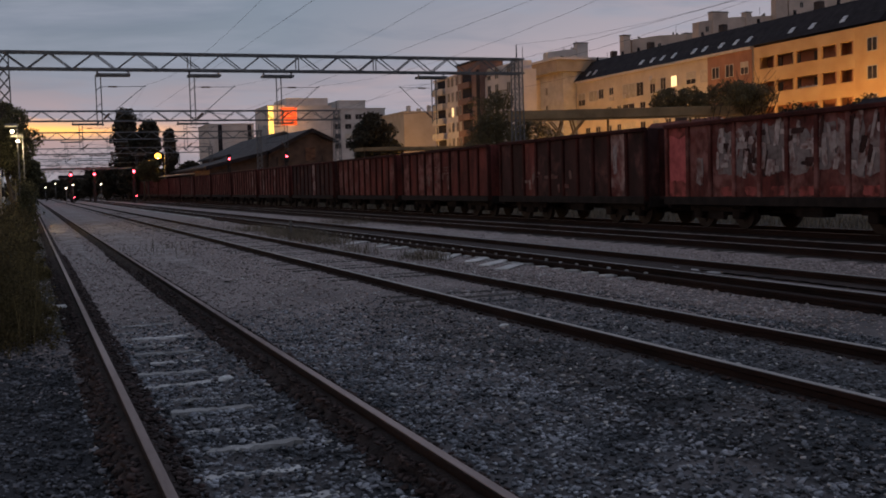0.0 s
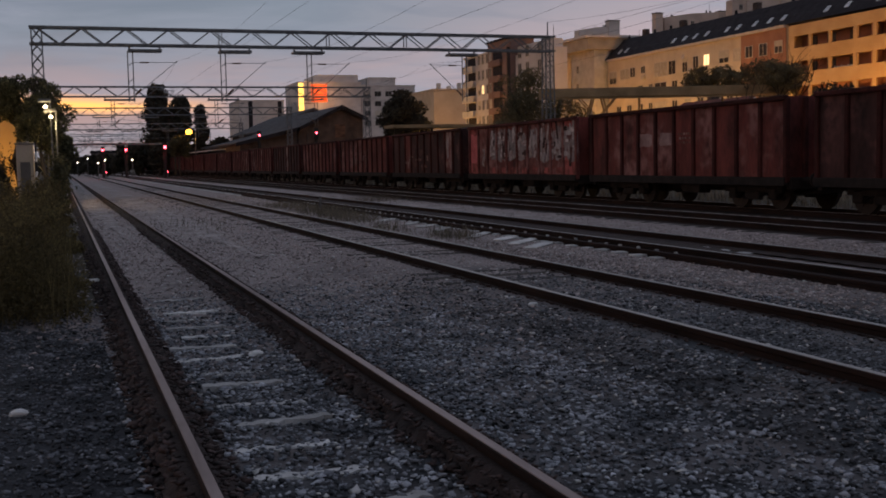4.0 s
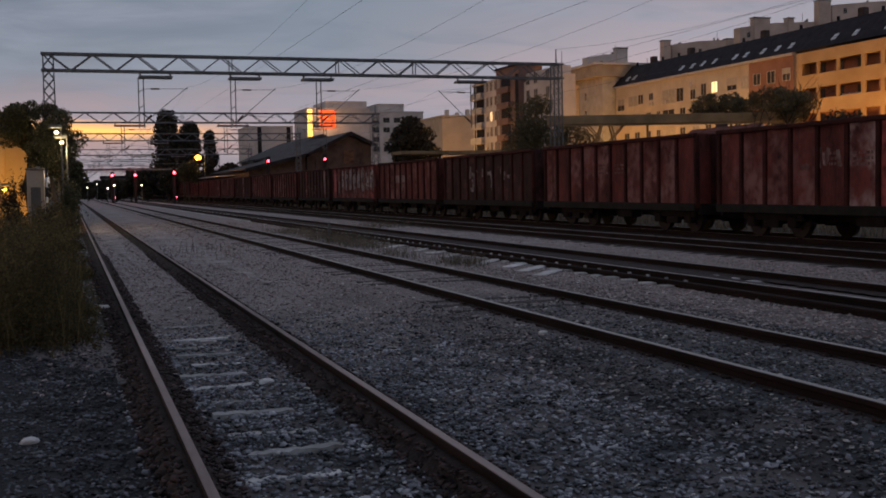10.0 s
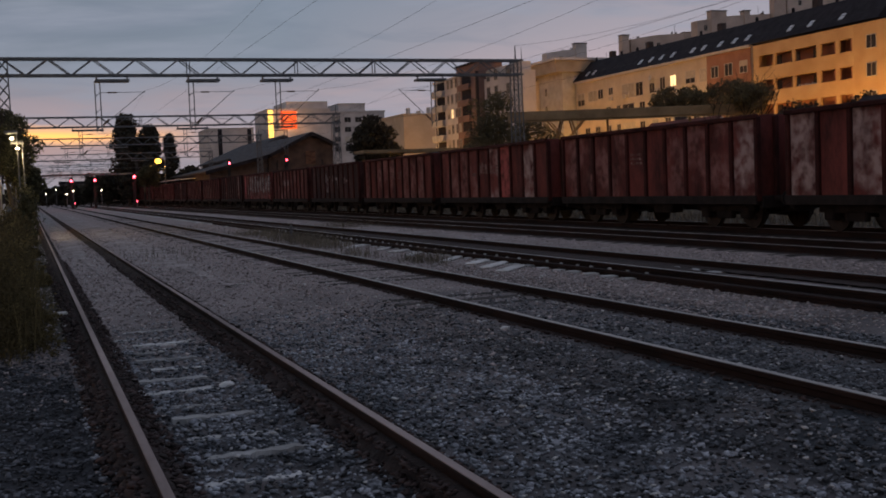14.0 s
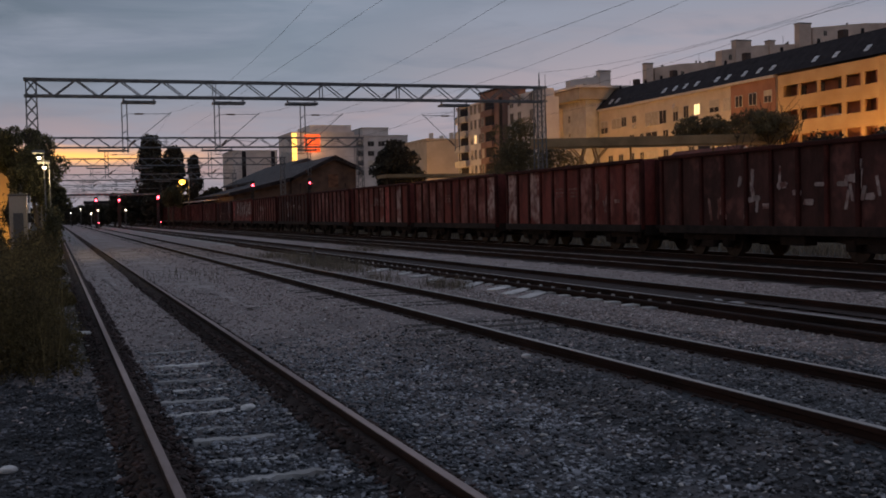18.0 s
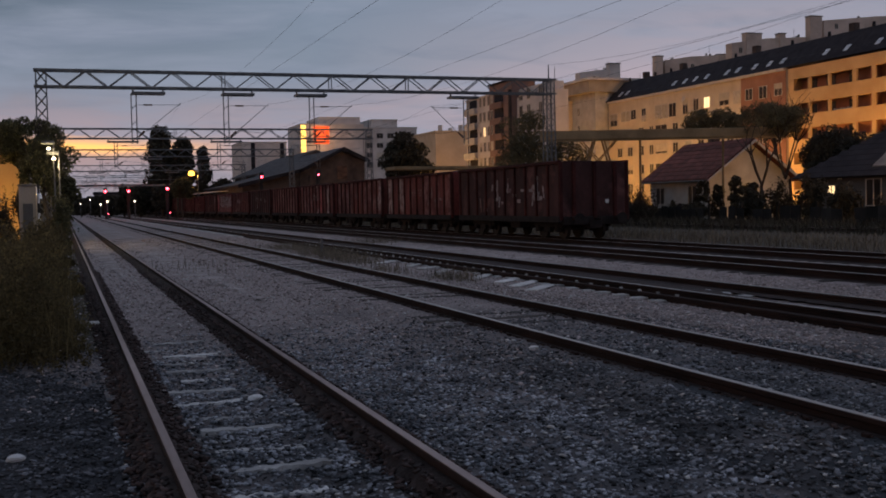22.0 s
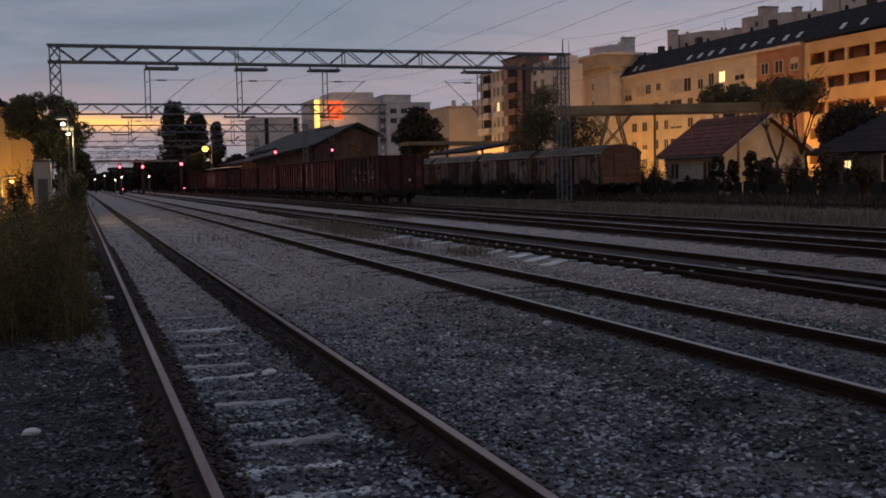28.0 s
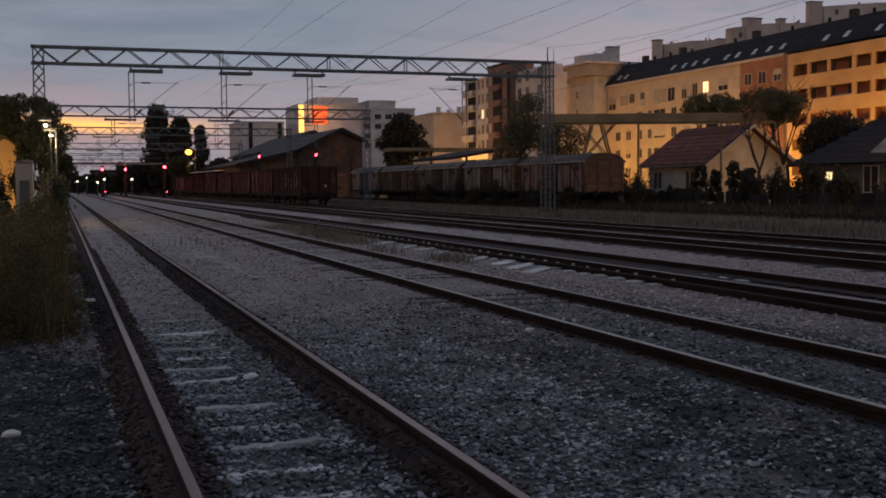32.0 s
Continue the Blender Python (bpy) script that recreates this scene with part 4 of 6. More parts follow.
def portal(y, x0, x1, zt, hangers, mast_l=True, mast_r=True, seams=()):
    p = thing("overhead_line_portal", "grey steel lattice portal spanning the tracks", "portal", (0, y, 0), group="portals over the tracks")
    dz, dy = 0.84, 0.32
    zb = zt - dz
    if mast_l:
        lattice_mast(p, x0, zt, fine=y < 120)
    if mast_r:
        lattice_mast(p, x1, zt, fine=y < 120)
        b2 = tube(bmesh.new(), (x1, 0, zt), (x1, 0, zt + 0.9), 0.05, 0.03, 6)
        part("finial", b2, "lattice_steel", p)
    for name, z in (("top_chord", zt), ("bottom_chord", zb)):
        for s in (-1, 1):
            part(name, B(x0 - 0.35, x1 + 0.35, s * dy - 0.055, s * dy + 0.055, z - 0.055, z + 0.055), "lattice_steel", p)
    n = int(round((x1 - x0) / 1.12 / 2)) * 2
    st = (x1 - x0) / n
    L = math.hypot(st, dz)
    me = finish("diagonal", tube(bmesh.new(), (0, 0, 0), (st, 0, dz), 0.032, None, 5, False), "lattice_steel")
    me2 = finish("diagonal", tube(bmesh.new(), (0, 0, dz), (st, 0, 0), 0.032, None, 5, False), "lattice_steel")
    for i in range(n):
        for s in (-1, 1):
            piece("diagonal", me2 if i % 2 == 0 else me, p, (x0 + i * st, s * dy, zb))
    for xs in seams:
        for o in (-0.08, 0.08):
            part("splice_post", B(xs + o - 0.022, xs + o + 0.022, -dy - 0.03, -dy + 0.03, zb, zt), "lattice_steel", p)
    for xp, bx0, bx1, tip, side in hangers:
        part("hanger_beam", B(bx0, bx1, -0.42, 0.42, zb - 0.34, zb - 0.22), "lattice_steel", p)
        for xx in (bx0 + 0.08, bx1 - 0.08):
            part("hanger_strap", tube(bmesh.new(), (xx, 0, zb - 0.24), (xx, 0, zb), 0.05, None, 4), "lattice_steel", p)
        b2 = bmesh.new()
        for o in (-0.13, 0.13):
            tube(b2, (xp + o, 0, zb - 0.3), (xp + o, 0, 5.05), 0.03, None, 5)
        for z in np.arange(5.2, zb - 0.3, 0.85):
            tube(b2, (xp - 0.13, 0, z), (xp + 0.13, 0, z + 0.2), 0.02, None, 4, False)
        part("drop_post", b2, "lattice_steel", p)
        b2 = tube(bmesh.new(), (xp + side * 0.15, 0, 5.35), (tip, 0, 7.2), 0.018, None, 6)
        arm = part("bracket_arm", b2, "lattice_steel", p)
        part("insulator", tube(bmesh.new(), (xp + side * 0.2, 0, 5.42), (xp + side * 0.5, 0, 5.72), 0.05, 0.05, 8), "insulator", arm)
        part("top_stay", tube(bmesh.new(), (xp + side * 0.15, 0, 7.1), (tip, 0, 7.12), 0.014, None, 5), "lattice_steel", p)
        part("top_insulator", tube(bmesh.new(), (xp + side * 0.5, 0, 7.1), (xp + side * 0.95, 0, 7.1), 0.04, None, 8), "insulator", p)
        part("registration_arm", tube(bmesh.new(), (xp + side * 0.6, 0, 5.75), (tip - side * 0.2, 0, 5.62), 0.014, None, 5), "lattice_steel", p)
    return p


HANG = [(3.7, 3.6, 5.3, 6.1, 1), (8.5, 8.3, 10.0, 10.8, 1), (13.2, 12.3, 14.0, 15.5, 1), (22.3, 21.3, 23.0, 20.2, -1)]
portal(60, -0.85, 27.6, 8.82, HANG, seams=(8.35, 14.2, 18.65))
HANG2 = [(4.5, 3.8, 6.4, 6.9, 1), (13.3, 12.6, 15.3, 15.8, 1), (22.3, 21.3, 23.0, 20.2, -1)]
portal(99, -0.9, 27.1, 8.55, HANG2, seams=(9.5, 20.5))
for y, zt in ((137, 8.7), (176, 8.3), (216, 8.7), (256, 8.6), (300, 8.8), (345, 8.8)):
    portal(y, -0.8, 27.4, zt, [(4.5, 3.9, 6.3, 6.5, 1), (9.3, 9.0, 11.5, 11.6, 1), (16.0, 15.2, 17.4, 17.8, 1)])

# wires: carrier and contact wire over four tracks
def wire(name, pts, r, label):
    b2 = bmesh.new()
    rings = [[b2.verts.new((x + dx, y, z + dz)) for dx, dz in ((-r, 0), (0, -r), (r, 0), (0, r))] for x, y, z in pts]
    for a, b in zip(rings, rings[1:]):
        for i in range(4):
            b2.faces.new((a[i], a[(i + 1) % 4], b[(i + 1) % 4], b[i]))
    tagged(new(name, finish(name, b2, "wire")), label, "wire", "overhead wires")


STOPS = [-60, -20, 20, 60, 99, 137, 176, 216, 256, 300, 345]
for x in (6.1, 10.8, 15.5, 20.2):
    car = []
    for a, b in zip(STOPS, STOPS[1:]):
        for k in range(8):
            f = k / 8
            car.append((x, a + (b - a) * f, 7.2 - 4 * 0.75 * f * (1 - f)))
    wire("carrier_wire", car, 0.0045, "thin dark catenary wire hanging in shallow curves")
    wire("contact_wire", [(x - 0.2, y, 5.6) for y in STOPS], 0.004, "thin dark contact wire over a track")
for x, z, h in ((27.6, 9.7, 1),):
    wire("feeder_wire", [(x, y, z - 0.9 * (1 - ((y - 60) / 20 % 2 - 1) ** 2)) for y in range(-60, 61, 5)], 0.006, "dark feeder wire running beside the line")

# ---------------------------------------------------------------- signals
def signal(x, y, z, big=1.0):
    s = thing("railway_signal", "black railway signal on a post showing red", "signal", (x, y, 0), group="red signals")
    part("post", tube(bmesh.new(), (0, 0.1, 0), (0, 0.1, z + 0.5), 0.07, 0.06, 8), "signal_black", s)
    h = part("signal_head", B(-0.25, 0.25, -0.08, 0.16, z - 0.55, z + 0.55, bev=0.05), "signal_black", s)
    lens = bmesh.new()
    bmesh.ops.create_uvsphere(lens, u_segments=14, v_segments=8, radius=0.13 * big)
    for v in lens.verts:
        v.co = Vector((v.co.x, v.co.y * 0.35 - 0.1, v.co.z + z))
    part("red_lamp", lens, "red_lens", h, "glowing red lamp")
    hood = bmesh.new()
    for i in range(8):
        a0, a1 = math.pi * i / 8, math.pi * (i + 1) / 8
        r = 0.2 * big
        box(hood, min(r * math.cos(a0), r * math.cos(a1)), max(r * math.cos(a0), r * math.cos(a1)), -0.32, -0.05, z + r * math.sin((a0 + a1) / 2) - 0.01, z + r * math.sin((a0 + a1) / 2) + 0.01)
    part("hood", hood, "signal_black", h)
    part("ladder", B(-0.2, 0.2, 0.2, 0.24, 0.2, z - 0.4), "signal_black", s)
    return s


for x, y, z, b in ((6.03, 170, 4.25, 1.4), (9.33, 170, 4.24, 1.4), (13.22, 150, 4.22, 1.45), (18.05 + 5, 134, 5.2, 1.1), (22.53 + 4, 118, 4.95, 0.9)):
    signal(x, y, z, b)
    if b > 1.2:
        lamp("signal_light", (x, y - 2.2, z), 45, (1.0, 0.06, 0.05), 0.15)
sg_ = thing("signal_gantry", "thin dark steel gantry carrying red signals", "gantry", (0, 170.6, 0))
part("beam", B(-1.2, 16.5, -0.12, 0.12, 4.95, 5.2), "lattice_steel", sg_)
for x in (-1.2, 16.5):
    part("leg", B(x - 0.12, x + 0.12, -0.12, 0.12, -0.1, 4.95), "signal_black", sg_)
part("handrail", B(-1.2, 16.5, -0.3, -0.27, 5.9, 5.95), "lattice_steel", sg_)
# white ones are yard lights; red ones imitate the signals' reflections on the rails
for x, y, z, m in ((3.1, 215, 2.6, "white_bulb"), (5.2, 230, 3.4, "white_bulb"), (7.3, 220, 3.3, "white_bulb"), (6.0, 160, 0.9, "red_lens"), (13.0, 145, 0.9, "red_lens"), (9.5, 225, 3.6, "white_bulb"), (5.0, 160, 2.2, "white_bulb"), (5.9, 160, 2.6, "white_bulb"), (9.9, 165, 2.6, "white_bulb")):
    s = thing("yard_light", "small far glow: white yard light, red stand-in for signal glint", "light", (x, y, 0), group="small yard lights")
    part("post", tube(bmesh.new(), (0, 0, 0), (0, 0, z), 0.05, None, 6), "lamp_metal", s)
    lb = bmesh.new()
    bmesh.ops.create_uvsphere(lb, u_segments=10, v_segments=6, radius=0.12 if m == "white_bulb" else 0.07)
    bmesh.ops.translate(lb, vec=(0, -0.05, z + 0.1), verts=lb.verts)
    part("bulb", lb, m, s)


def street_lamp(x, y, z, bulb, power, colour, r=0.2, arm=-0.9, label="tall street lamp glowing yellow at dusk", pole=0.09):
    s = thing("street_lamp", label, "street lamp", (x, y, 0), group="street lamps")
    part("pole", tube(bmesh.new(), (0, 0, 0), (0, 0, z + 0.25), pole, pole * 0.6, 8), "lamp_metal", s)
    part("arm", tube(bmesh.new(), (0, 0, z + 0.2), (arm, 0, z + 0.25), 0.04, 0.035, 6), "lamp_metal", s)
    hd = part("lamp_head", B(arm - 0.3, arm + 0.25, -0.14, 0.14, z + 0.18, z + 0.32, bev=0.04), "lamp_metal", s)
    lb = bmesh.new()
    bmesh.ops.create_uvsphere(lb, u_segments=12, v_segments=8, radius=r)
    for v in lb.verts:
        v.co = Vector((v.co.x + arm, v.co.y, v.co.z * 0.8 + z))
    part("bulb", lb, bulb, hd, "glowing lamp glass")
    if power:
        lamp("lamp_light", (x + arm, y, z - 0.35), power, colour, 0.2)
    return s


street_lamp(18.4, 160, 6.5, "amber_bulb", 700, SODIUM, 0.46)
street_lamp(-0.29, 49.6, 4.27, "white_bulb", 55, (1.0, 0.78, 0.4), 0.085, -0.2, "pale lamp post beside the tree", 0.045)
street_lamp(-0.09, 50.4, 3.88, "white_bulb", 55, (1.0, 0.78, 0.4), 0.085, -0.2, "pale lamp post beside the tree", 0.045)
# the street behind the houses
for x, y, pw in ((73, 84, 2100), (73.5, 92, 2300), (75, 113, 2300), (76, 128, 1150), (76.5, 143, 1150), (77, 158, 1150), (77, 176, 1100), (58, 166, 1000), (58, 186, 2000), (78, 232, 1800)):
    street_lamp(x, y, 4.0, "sodium_bulb", pw, SODIUM, 0.2, 1.0, "sodium street lamp before the long flats")
street_lamp(42.9, 43.0, 5.6, "sodium_bulb", 450, SODIUM, 0.16, -0.6, "sodium street lamp beside the gardens")
street_lamp(35.4, 90.0, 2.7, "sodium_bulb", 260, SODIUM, 0.12, 0.5, "low sodium lamp behind the parked wagons")
street_lamp(-3.6, 58.5, 1.9, "sodium_bulb", 170, (1.0, 0.55, 0.09), 0.10, 0.5, "low sodium lamp lighting the station wall")

# ---------------------------------------------------------------- buildings
def window(parent, face, a, z, w, h, fixed, glass="window_dark", blind=0.0, sill=True):
    """A window set in a wall: face 'x' looks along -x at x = fixed (a runs along y); face 'y' looks along -y at y = fixed (a runs along x)."""
    def bx(u0, u1, d0, d1, z0, z1):
        return B(fixed + d0, fixed + d1, u0, u1, z0, z1) if face == "x" else B(u0, u1, fixed + d0, fixed + d1, z0, z1)
    g = part("window", bx(a - w / 2, a + w / 2, -0.012, 0.05, z, z + h), glass, parent)
    t = 0.07
    fr = bmesh.new()
    for u0, u1, z0, z1 in ((a - w / 2 - t, a - w / 2, z - t, z + h + t), (a + w / 2, a + w / 2 + t, z - t, z + h + t), (a - w / 2, a + w / 2, z + h, z + h + t), (a - w / 2, a + w / 2, z - t, z), (a - 0.03, a + 0.03, z, z + h)):
        q = (fixed - 0.06, fixed + 0.02, u0, u1, z0, z1) if face == "x" else (u0, u1, fixed - 0.06, fixed + 0.02, z0, z1)
        box(fr, *q)
    part("window_frame", fr, "window_frame", g)
    if blind:
        part("blind", bx(a - w / 2, a + w / 2, -0.035, -0.016, z + h * (1 - blind), z + h), "roller_blind", g)
    return g


def block(name, label, x0, x1, y0, y1, zt, wall, category="building", rows=(), cols_x=0, cols_y=0, ww=1.3, wh=1.4, roof="roof_dark", seed=1, parapet=0.5, lit=0.02, blinds=0.35, group=""):
    """A plain storeyed block with windows on the two sides that face the yard (-x and -y)."""
    b_ = thing(name, label, category, group=group)
    part("wall", B(x0, x1, y0, y1, -0.1, zt), wall, b_)
    if parapet:
        part("roof", B(x0 - 0.2, x1 + 0.2, y0 - 0.2, y1 + 0.2, zt, zt + parapet), roof, b_)
    r = random.Random(seed)
    for z in rows:
        for face, n, lo, hi, fixed in (("x", cols_y, y0, y1, x0), ("y", cols_x, x0, x1, y0)):
            for i in range(n):
                a = lo + (hi - lo) * (i + 0.5) / n
                g = "lit_room" if r.random() < lit else "window_dark"
                window(b_, face, a, z, ww, wh, fixed, g, r.choice((0, 0, 0.3, 0.6, 1.0)) if r.random() < blinds and g != "lit_room" else 0)
    return b_


# long flats with a dark mansard roof, parallel to the line
lf = thing("long_apartment_block", "long ochre apartment block with a dark mansard roof", "apartment block")
X0 = 86.0
part("wall", B(X0, X0 + 12, 116.2, 163.4, -0.1, 17.3), "plaster_cream", lf)
part("eave", B(X0 - 0.35, X0 + 0.3, 116.2, 163.4, 17.3, 17.65), "window_frame", lf)
b2 = extrude([(X0 - 0.2, 17.65), (X0 + 3.0, 21.0), (X0 + 9.0, 21.0), (X0 + 12.2, 17.65)], 94.0, 164.2)
part("mansard_roof", b2, "roof_dark", lf)
part("end_bay", B(X0 - 0.06, X0, 116.2, 125.8, -0.1, 17.3), "plaster_terracotta", lf)
r = random.Random(21)
for i, y in enumerate((160.6, 158.4, 144.0, 141.0, 138.2, 135.2, 130.2, 127.6, 123.8, 120.6, 117.8, 109.5, 105.8, 100.5)):
    sk = bmesh.new()
    za = 18.4
    x_at = X0 - 0.2 + (za - 17.65) * 3.2 / 3.35
    a = Vector((x_at - 0.10, y - 0.36, za))
    d = Vector((3.2, 0, 3.35)).normalized() * 0.95
    vs = [sk.verts.new(v) for v in (a, a + Vector((0, 0.72, 0)), a + Vector((0, 0.72, 0)) + d, a + d)]
    f = sk.faces.new(vs)
    g = bmesh.ops.extrude_face_region(sk, geom=[f])
    for v in g["geom"]:
        if isinstance(v, bmesh.types.BMVert):
            v.co += Vector((0.12, 0, -0.11))
    bmesh.ops.recalc_face_normals(sk, faces=sk.faces)
    part("skylight", sk, "skylight_glass", lf)
# windows of the upper storey, then the storeys below: middle, width, foot, height, blind
TOP = ((161.6, 2.3, 13.6, 1.9, 0.55), (157.6, 2.8, 14.1, 1.5, 1.0), (155.05, 1.5, 14.25, 1.4, 0), (151.8, 1.2, 14.6, 1.0, 0), (146.4, 3.7, 13.7, 2.0, 1.0), (143.25, 1.9, 13.75, 1.9, 0), (139.7, 1.3, 13.8, 1.9, 0.3), (136.85, 1.3, 14.1, 1.6, 0), (134.05, 1.4, 14.25, 1.45, -1), (129.8, 2.2, 14.2, 1.6, 0.6), (126.75, 1.5, 14.2, 1.55, 1.0), (123.95, 1.5, 14.35, 1.4, 0), (120.9, 1.6, 14.3, 1.5, 0), (117.7, 1.5, 14.35, 1.45, 0.45))
for y, wd, z, h, bl in TOP:
    window(lf, "x", y, z, wd, h, X0 - (0.06 if y < 125.8 else 0), "lit_room" if bl < 0 else "window_dark", max(bl, 0))
LOWER = ((159.6, 1.5, 0), (156.2, 1.5, 0.5), (152.6, 1.4, 0), (149.5, 1.1, 0), (146.6, 3.3, 0.8), (142.5, 1.4, 0), (139.0, 1.4, 0.4), (135.6, 1.4, 0), (132.0, 2.4, 1.0), (128.4, 1.4, 0), (124.4, 1.5, 0), (121.0, 1.4, 0), (117.9, 1.5, 0))
for k, z in enumerate((11.35, 8.45, 5.55, 2.65)):
    for i, (y, wd, bl) in enumerate(LOWER):
        window(lf, "x", y, z, wd, 1.35, X0 - (0.06 if y < 125.8 else 0), "window_dark", bl if (i + k) % 2 else 0)
for y in (162.2, 154.0, 149.2, 132.0, 119.4, 112.2, 104.4, 97.5):
    part("roof_vent", tube(bmesh.new(), (X0 + 3.4, y, 20.9), (X0 + 3.4, y, 21.6), 0.22, 0.18, 8), "roof_dark", lf)
for y in (157.2, 146.0, 127.4, 108.0):
    part("chimney", B(X0 + 3.2, X0 + 4.0, y - 0.5, y + 0.5, 20.9, 22.0, bev=0.03), "brick_dark", lf)
for y in (147.0, 151.5, 138.0):
    part("air_conditioner", B(X0 - 0.4, X0, y - 0.4, y + 0.4, 13.6, 14.2, bev=0.04), "window_frame", lf)
dish = bmesh.new()
bmesh.ops.create_cone(dish, cap_ends=True, segments=16, radius1=0.15, radius2=0.45, depth=0.2)
bmesh.ops.rotate(dish, matrix=Euler((0, -1.3, 0)).to_matrix(), verts=dish.verts)
bmesh.ops.translate(dish, vec=(X0 - 0.35, 139.6, 15.9), verts=dish.verts)
part("satellite_dish", dish, "window_frame", lf)

# the wing with loggias
wg = thing("balcony_apartment_block", "orange apartment block with long rows of recessed balconies", "apartment block")
X1 = 82.0
WING_TOP = 16.65
OPENINGS = ((109.4, 106.73), (106.31, 103.29), (102.87, 99.16), (98.55, 96.09), (95.57, 93.56))
LEVELS = ((13.98, 15.34), (11.1, 12.42), (8.2, 9.52), (5.3, 6.62), (2.4, 3.72))
part("back_wall", B(X1 + 1.6, X1 + 12, 62, 110.4, -0.1, WING_TOP), "plaster_terracotta", wg)
part("side_wall", B(X1, X1 + 1.6, 110.0, 110.4, -0.1, WING_TOP), "plaster_orange", wg)
tops = [WING_TOP] + [a for a, b in LEVELS]
for (z0, z1), above in zip(LEVELS, tops):
    part("balcony_parapet", B(X1, X1 + 0.2, 93.2, 110.0, z1, above), "plaster_orange", wg)
    part("floor_slab", B(X1 + 0.2, X1 + 1.6, 93.2, 110.0, z0 - 1.1, z0 - 0.9), "plaster_orange", wg)
    part("ceiling_slab", B(X1 + 0.2, X1 + 1.6, 93.2, 110.0, z1 + 0.1, z1 + 0.25), "plaster_orange", wg)
    edges = [110.0] + [y for pair in OPENINGS for y in pair] + [93.2]
    for ya, yb in zip(edges[::2], edges[1::2]):
        part("pier", B(X1 + 0.01, X1 + 0.24, yb, ya, z0, z1), "plaster_orange", wg)
    for i, (ya, yb) in enumerate(OPENINGS):
        if i < 3:
            part("balcony_door", B(X1 + 1.5, X1 + 1.6, (ya + yb) / 2 - 0.9, (ya + yb) / 2 + 0.5, z0 - 0.9, z1 - 0.1), "window_dark", wg)
        else:
            part("partition", B(X1 + 0.24, X1 + 1.6, yb + 0.3, yb + 0.5, z0 - 0.9, z1 + 0.1), "plaster_terracotta", wg)
part("parapet_base", B(X1, X1 + 0.2, 93.2, 110.0, -0.1, 2.4), "plaster_orange", wg)
part("plain_wall", B(X1 - 0.12, X1 + 1.6, 62, 93.2, -0.1, WING_TOP), "plaster_orange", wg)
for z0, z1 in LEVELS:
    for y in (90.62, 86.9, 83.2, 79.5, 75.8):
        window(wg, "x", y, z0, 1.33, 1.3, X1 - 0.12, blind=0.4 if y == 86.9 else 0)
for i in range(9):
    yq = 99.4 + i * 0.37
    part("hung_washing", B(X1 + 0.25, X1 + 0.29, yq, yq + (0.2 if i % 3 else 0.3), 11.12, 11.24 + 0.05 * (i % 3)), "plaster_white", wg)

# stair tower between the blocks
st_ = thing("corner_apartment_tower", "pale yellow apartment tower with a dark flat roof edge", "apartment block")
part("wall", B(84, 100, 164.3, 184.5, -0.1, 19.4), "plaster_white", st_)
part("oriel", B(83.2, 84, 173.0, 182.0, 6.5, 18.8), "plaster_cream", st_)
part("roof_overhang", B(82.4, 101, 163.4, 185.6, 19.4, 21.3), "roof_fascia", st_)
part("roof_edge", B(81.9, 101.4, 162.9, 186.0, 21.3, 21.7), "plaster_grey", st_)
for z in (16, 13, 10, 7):
    window(st_, "x", 170.5, z, 0.7, 1.2, 84.0)
    window(st_, "x", 183.2, z, 1.4, 1.5, 84.0)

# balconied block with a terracotta stair bay
ap = thing("stepped_apartment_block", "white and terracotta apartment block with stepped balconies", "apartment block")
part("white_wall", B(68.6, 72, 171.6, 184.2, -0.1, 19.4), "plaster_grey", ap)
part("brown_bay", B(68.0, 72, 161.7, 171.6, -0.1, 20.8), "brown_render", ap)
part("rear_wing", B(68.8, 71, 147.5, 161.7, -0.1, 18.0), "plaster_grey", ap)
part("rear_attic", B(69.3, 71, 149, 161.7, 18.0, 19.4), "plaster_grey", ap)
part("roof", B(67.8, 72, 161.4, 171.8, 20.8, 21.1), "roof_dark", ap)
part("roof_terrace", B(68.4, 72, 171.8, 184.4, 19.4, 19.7), "plaster_grey", ap)
r = random.Random(8)
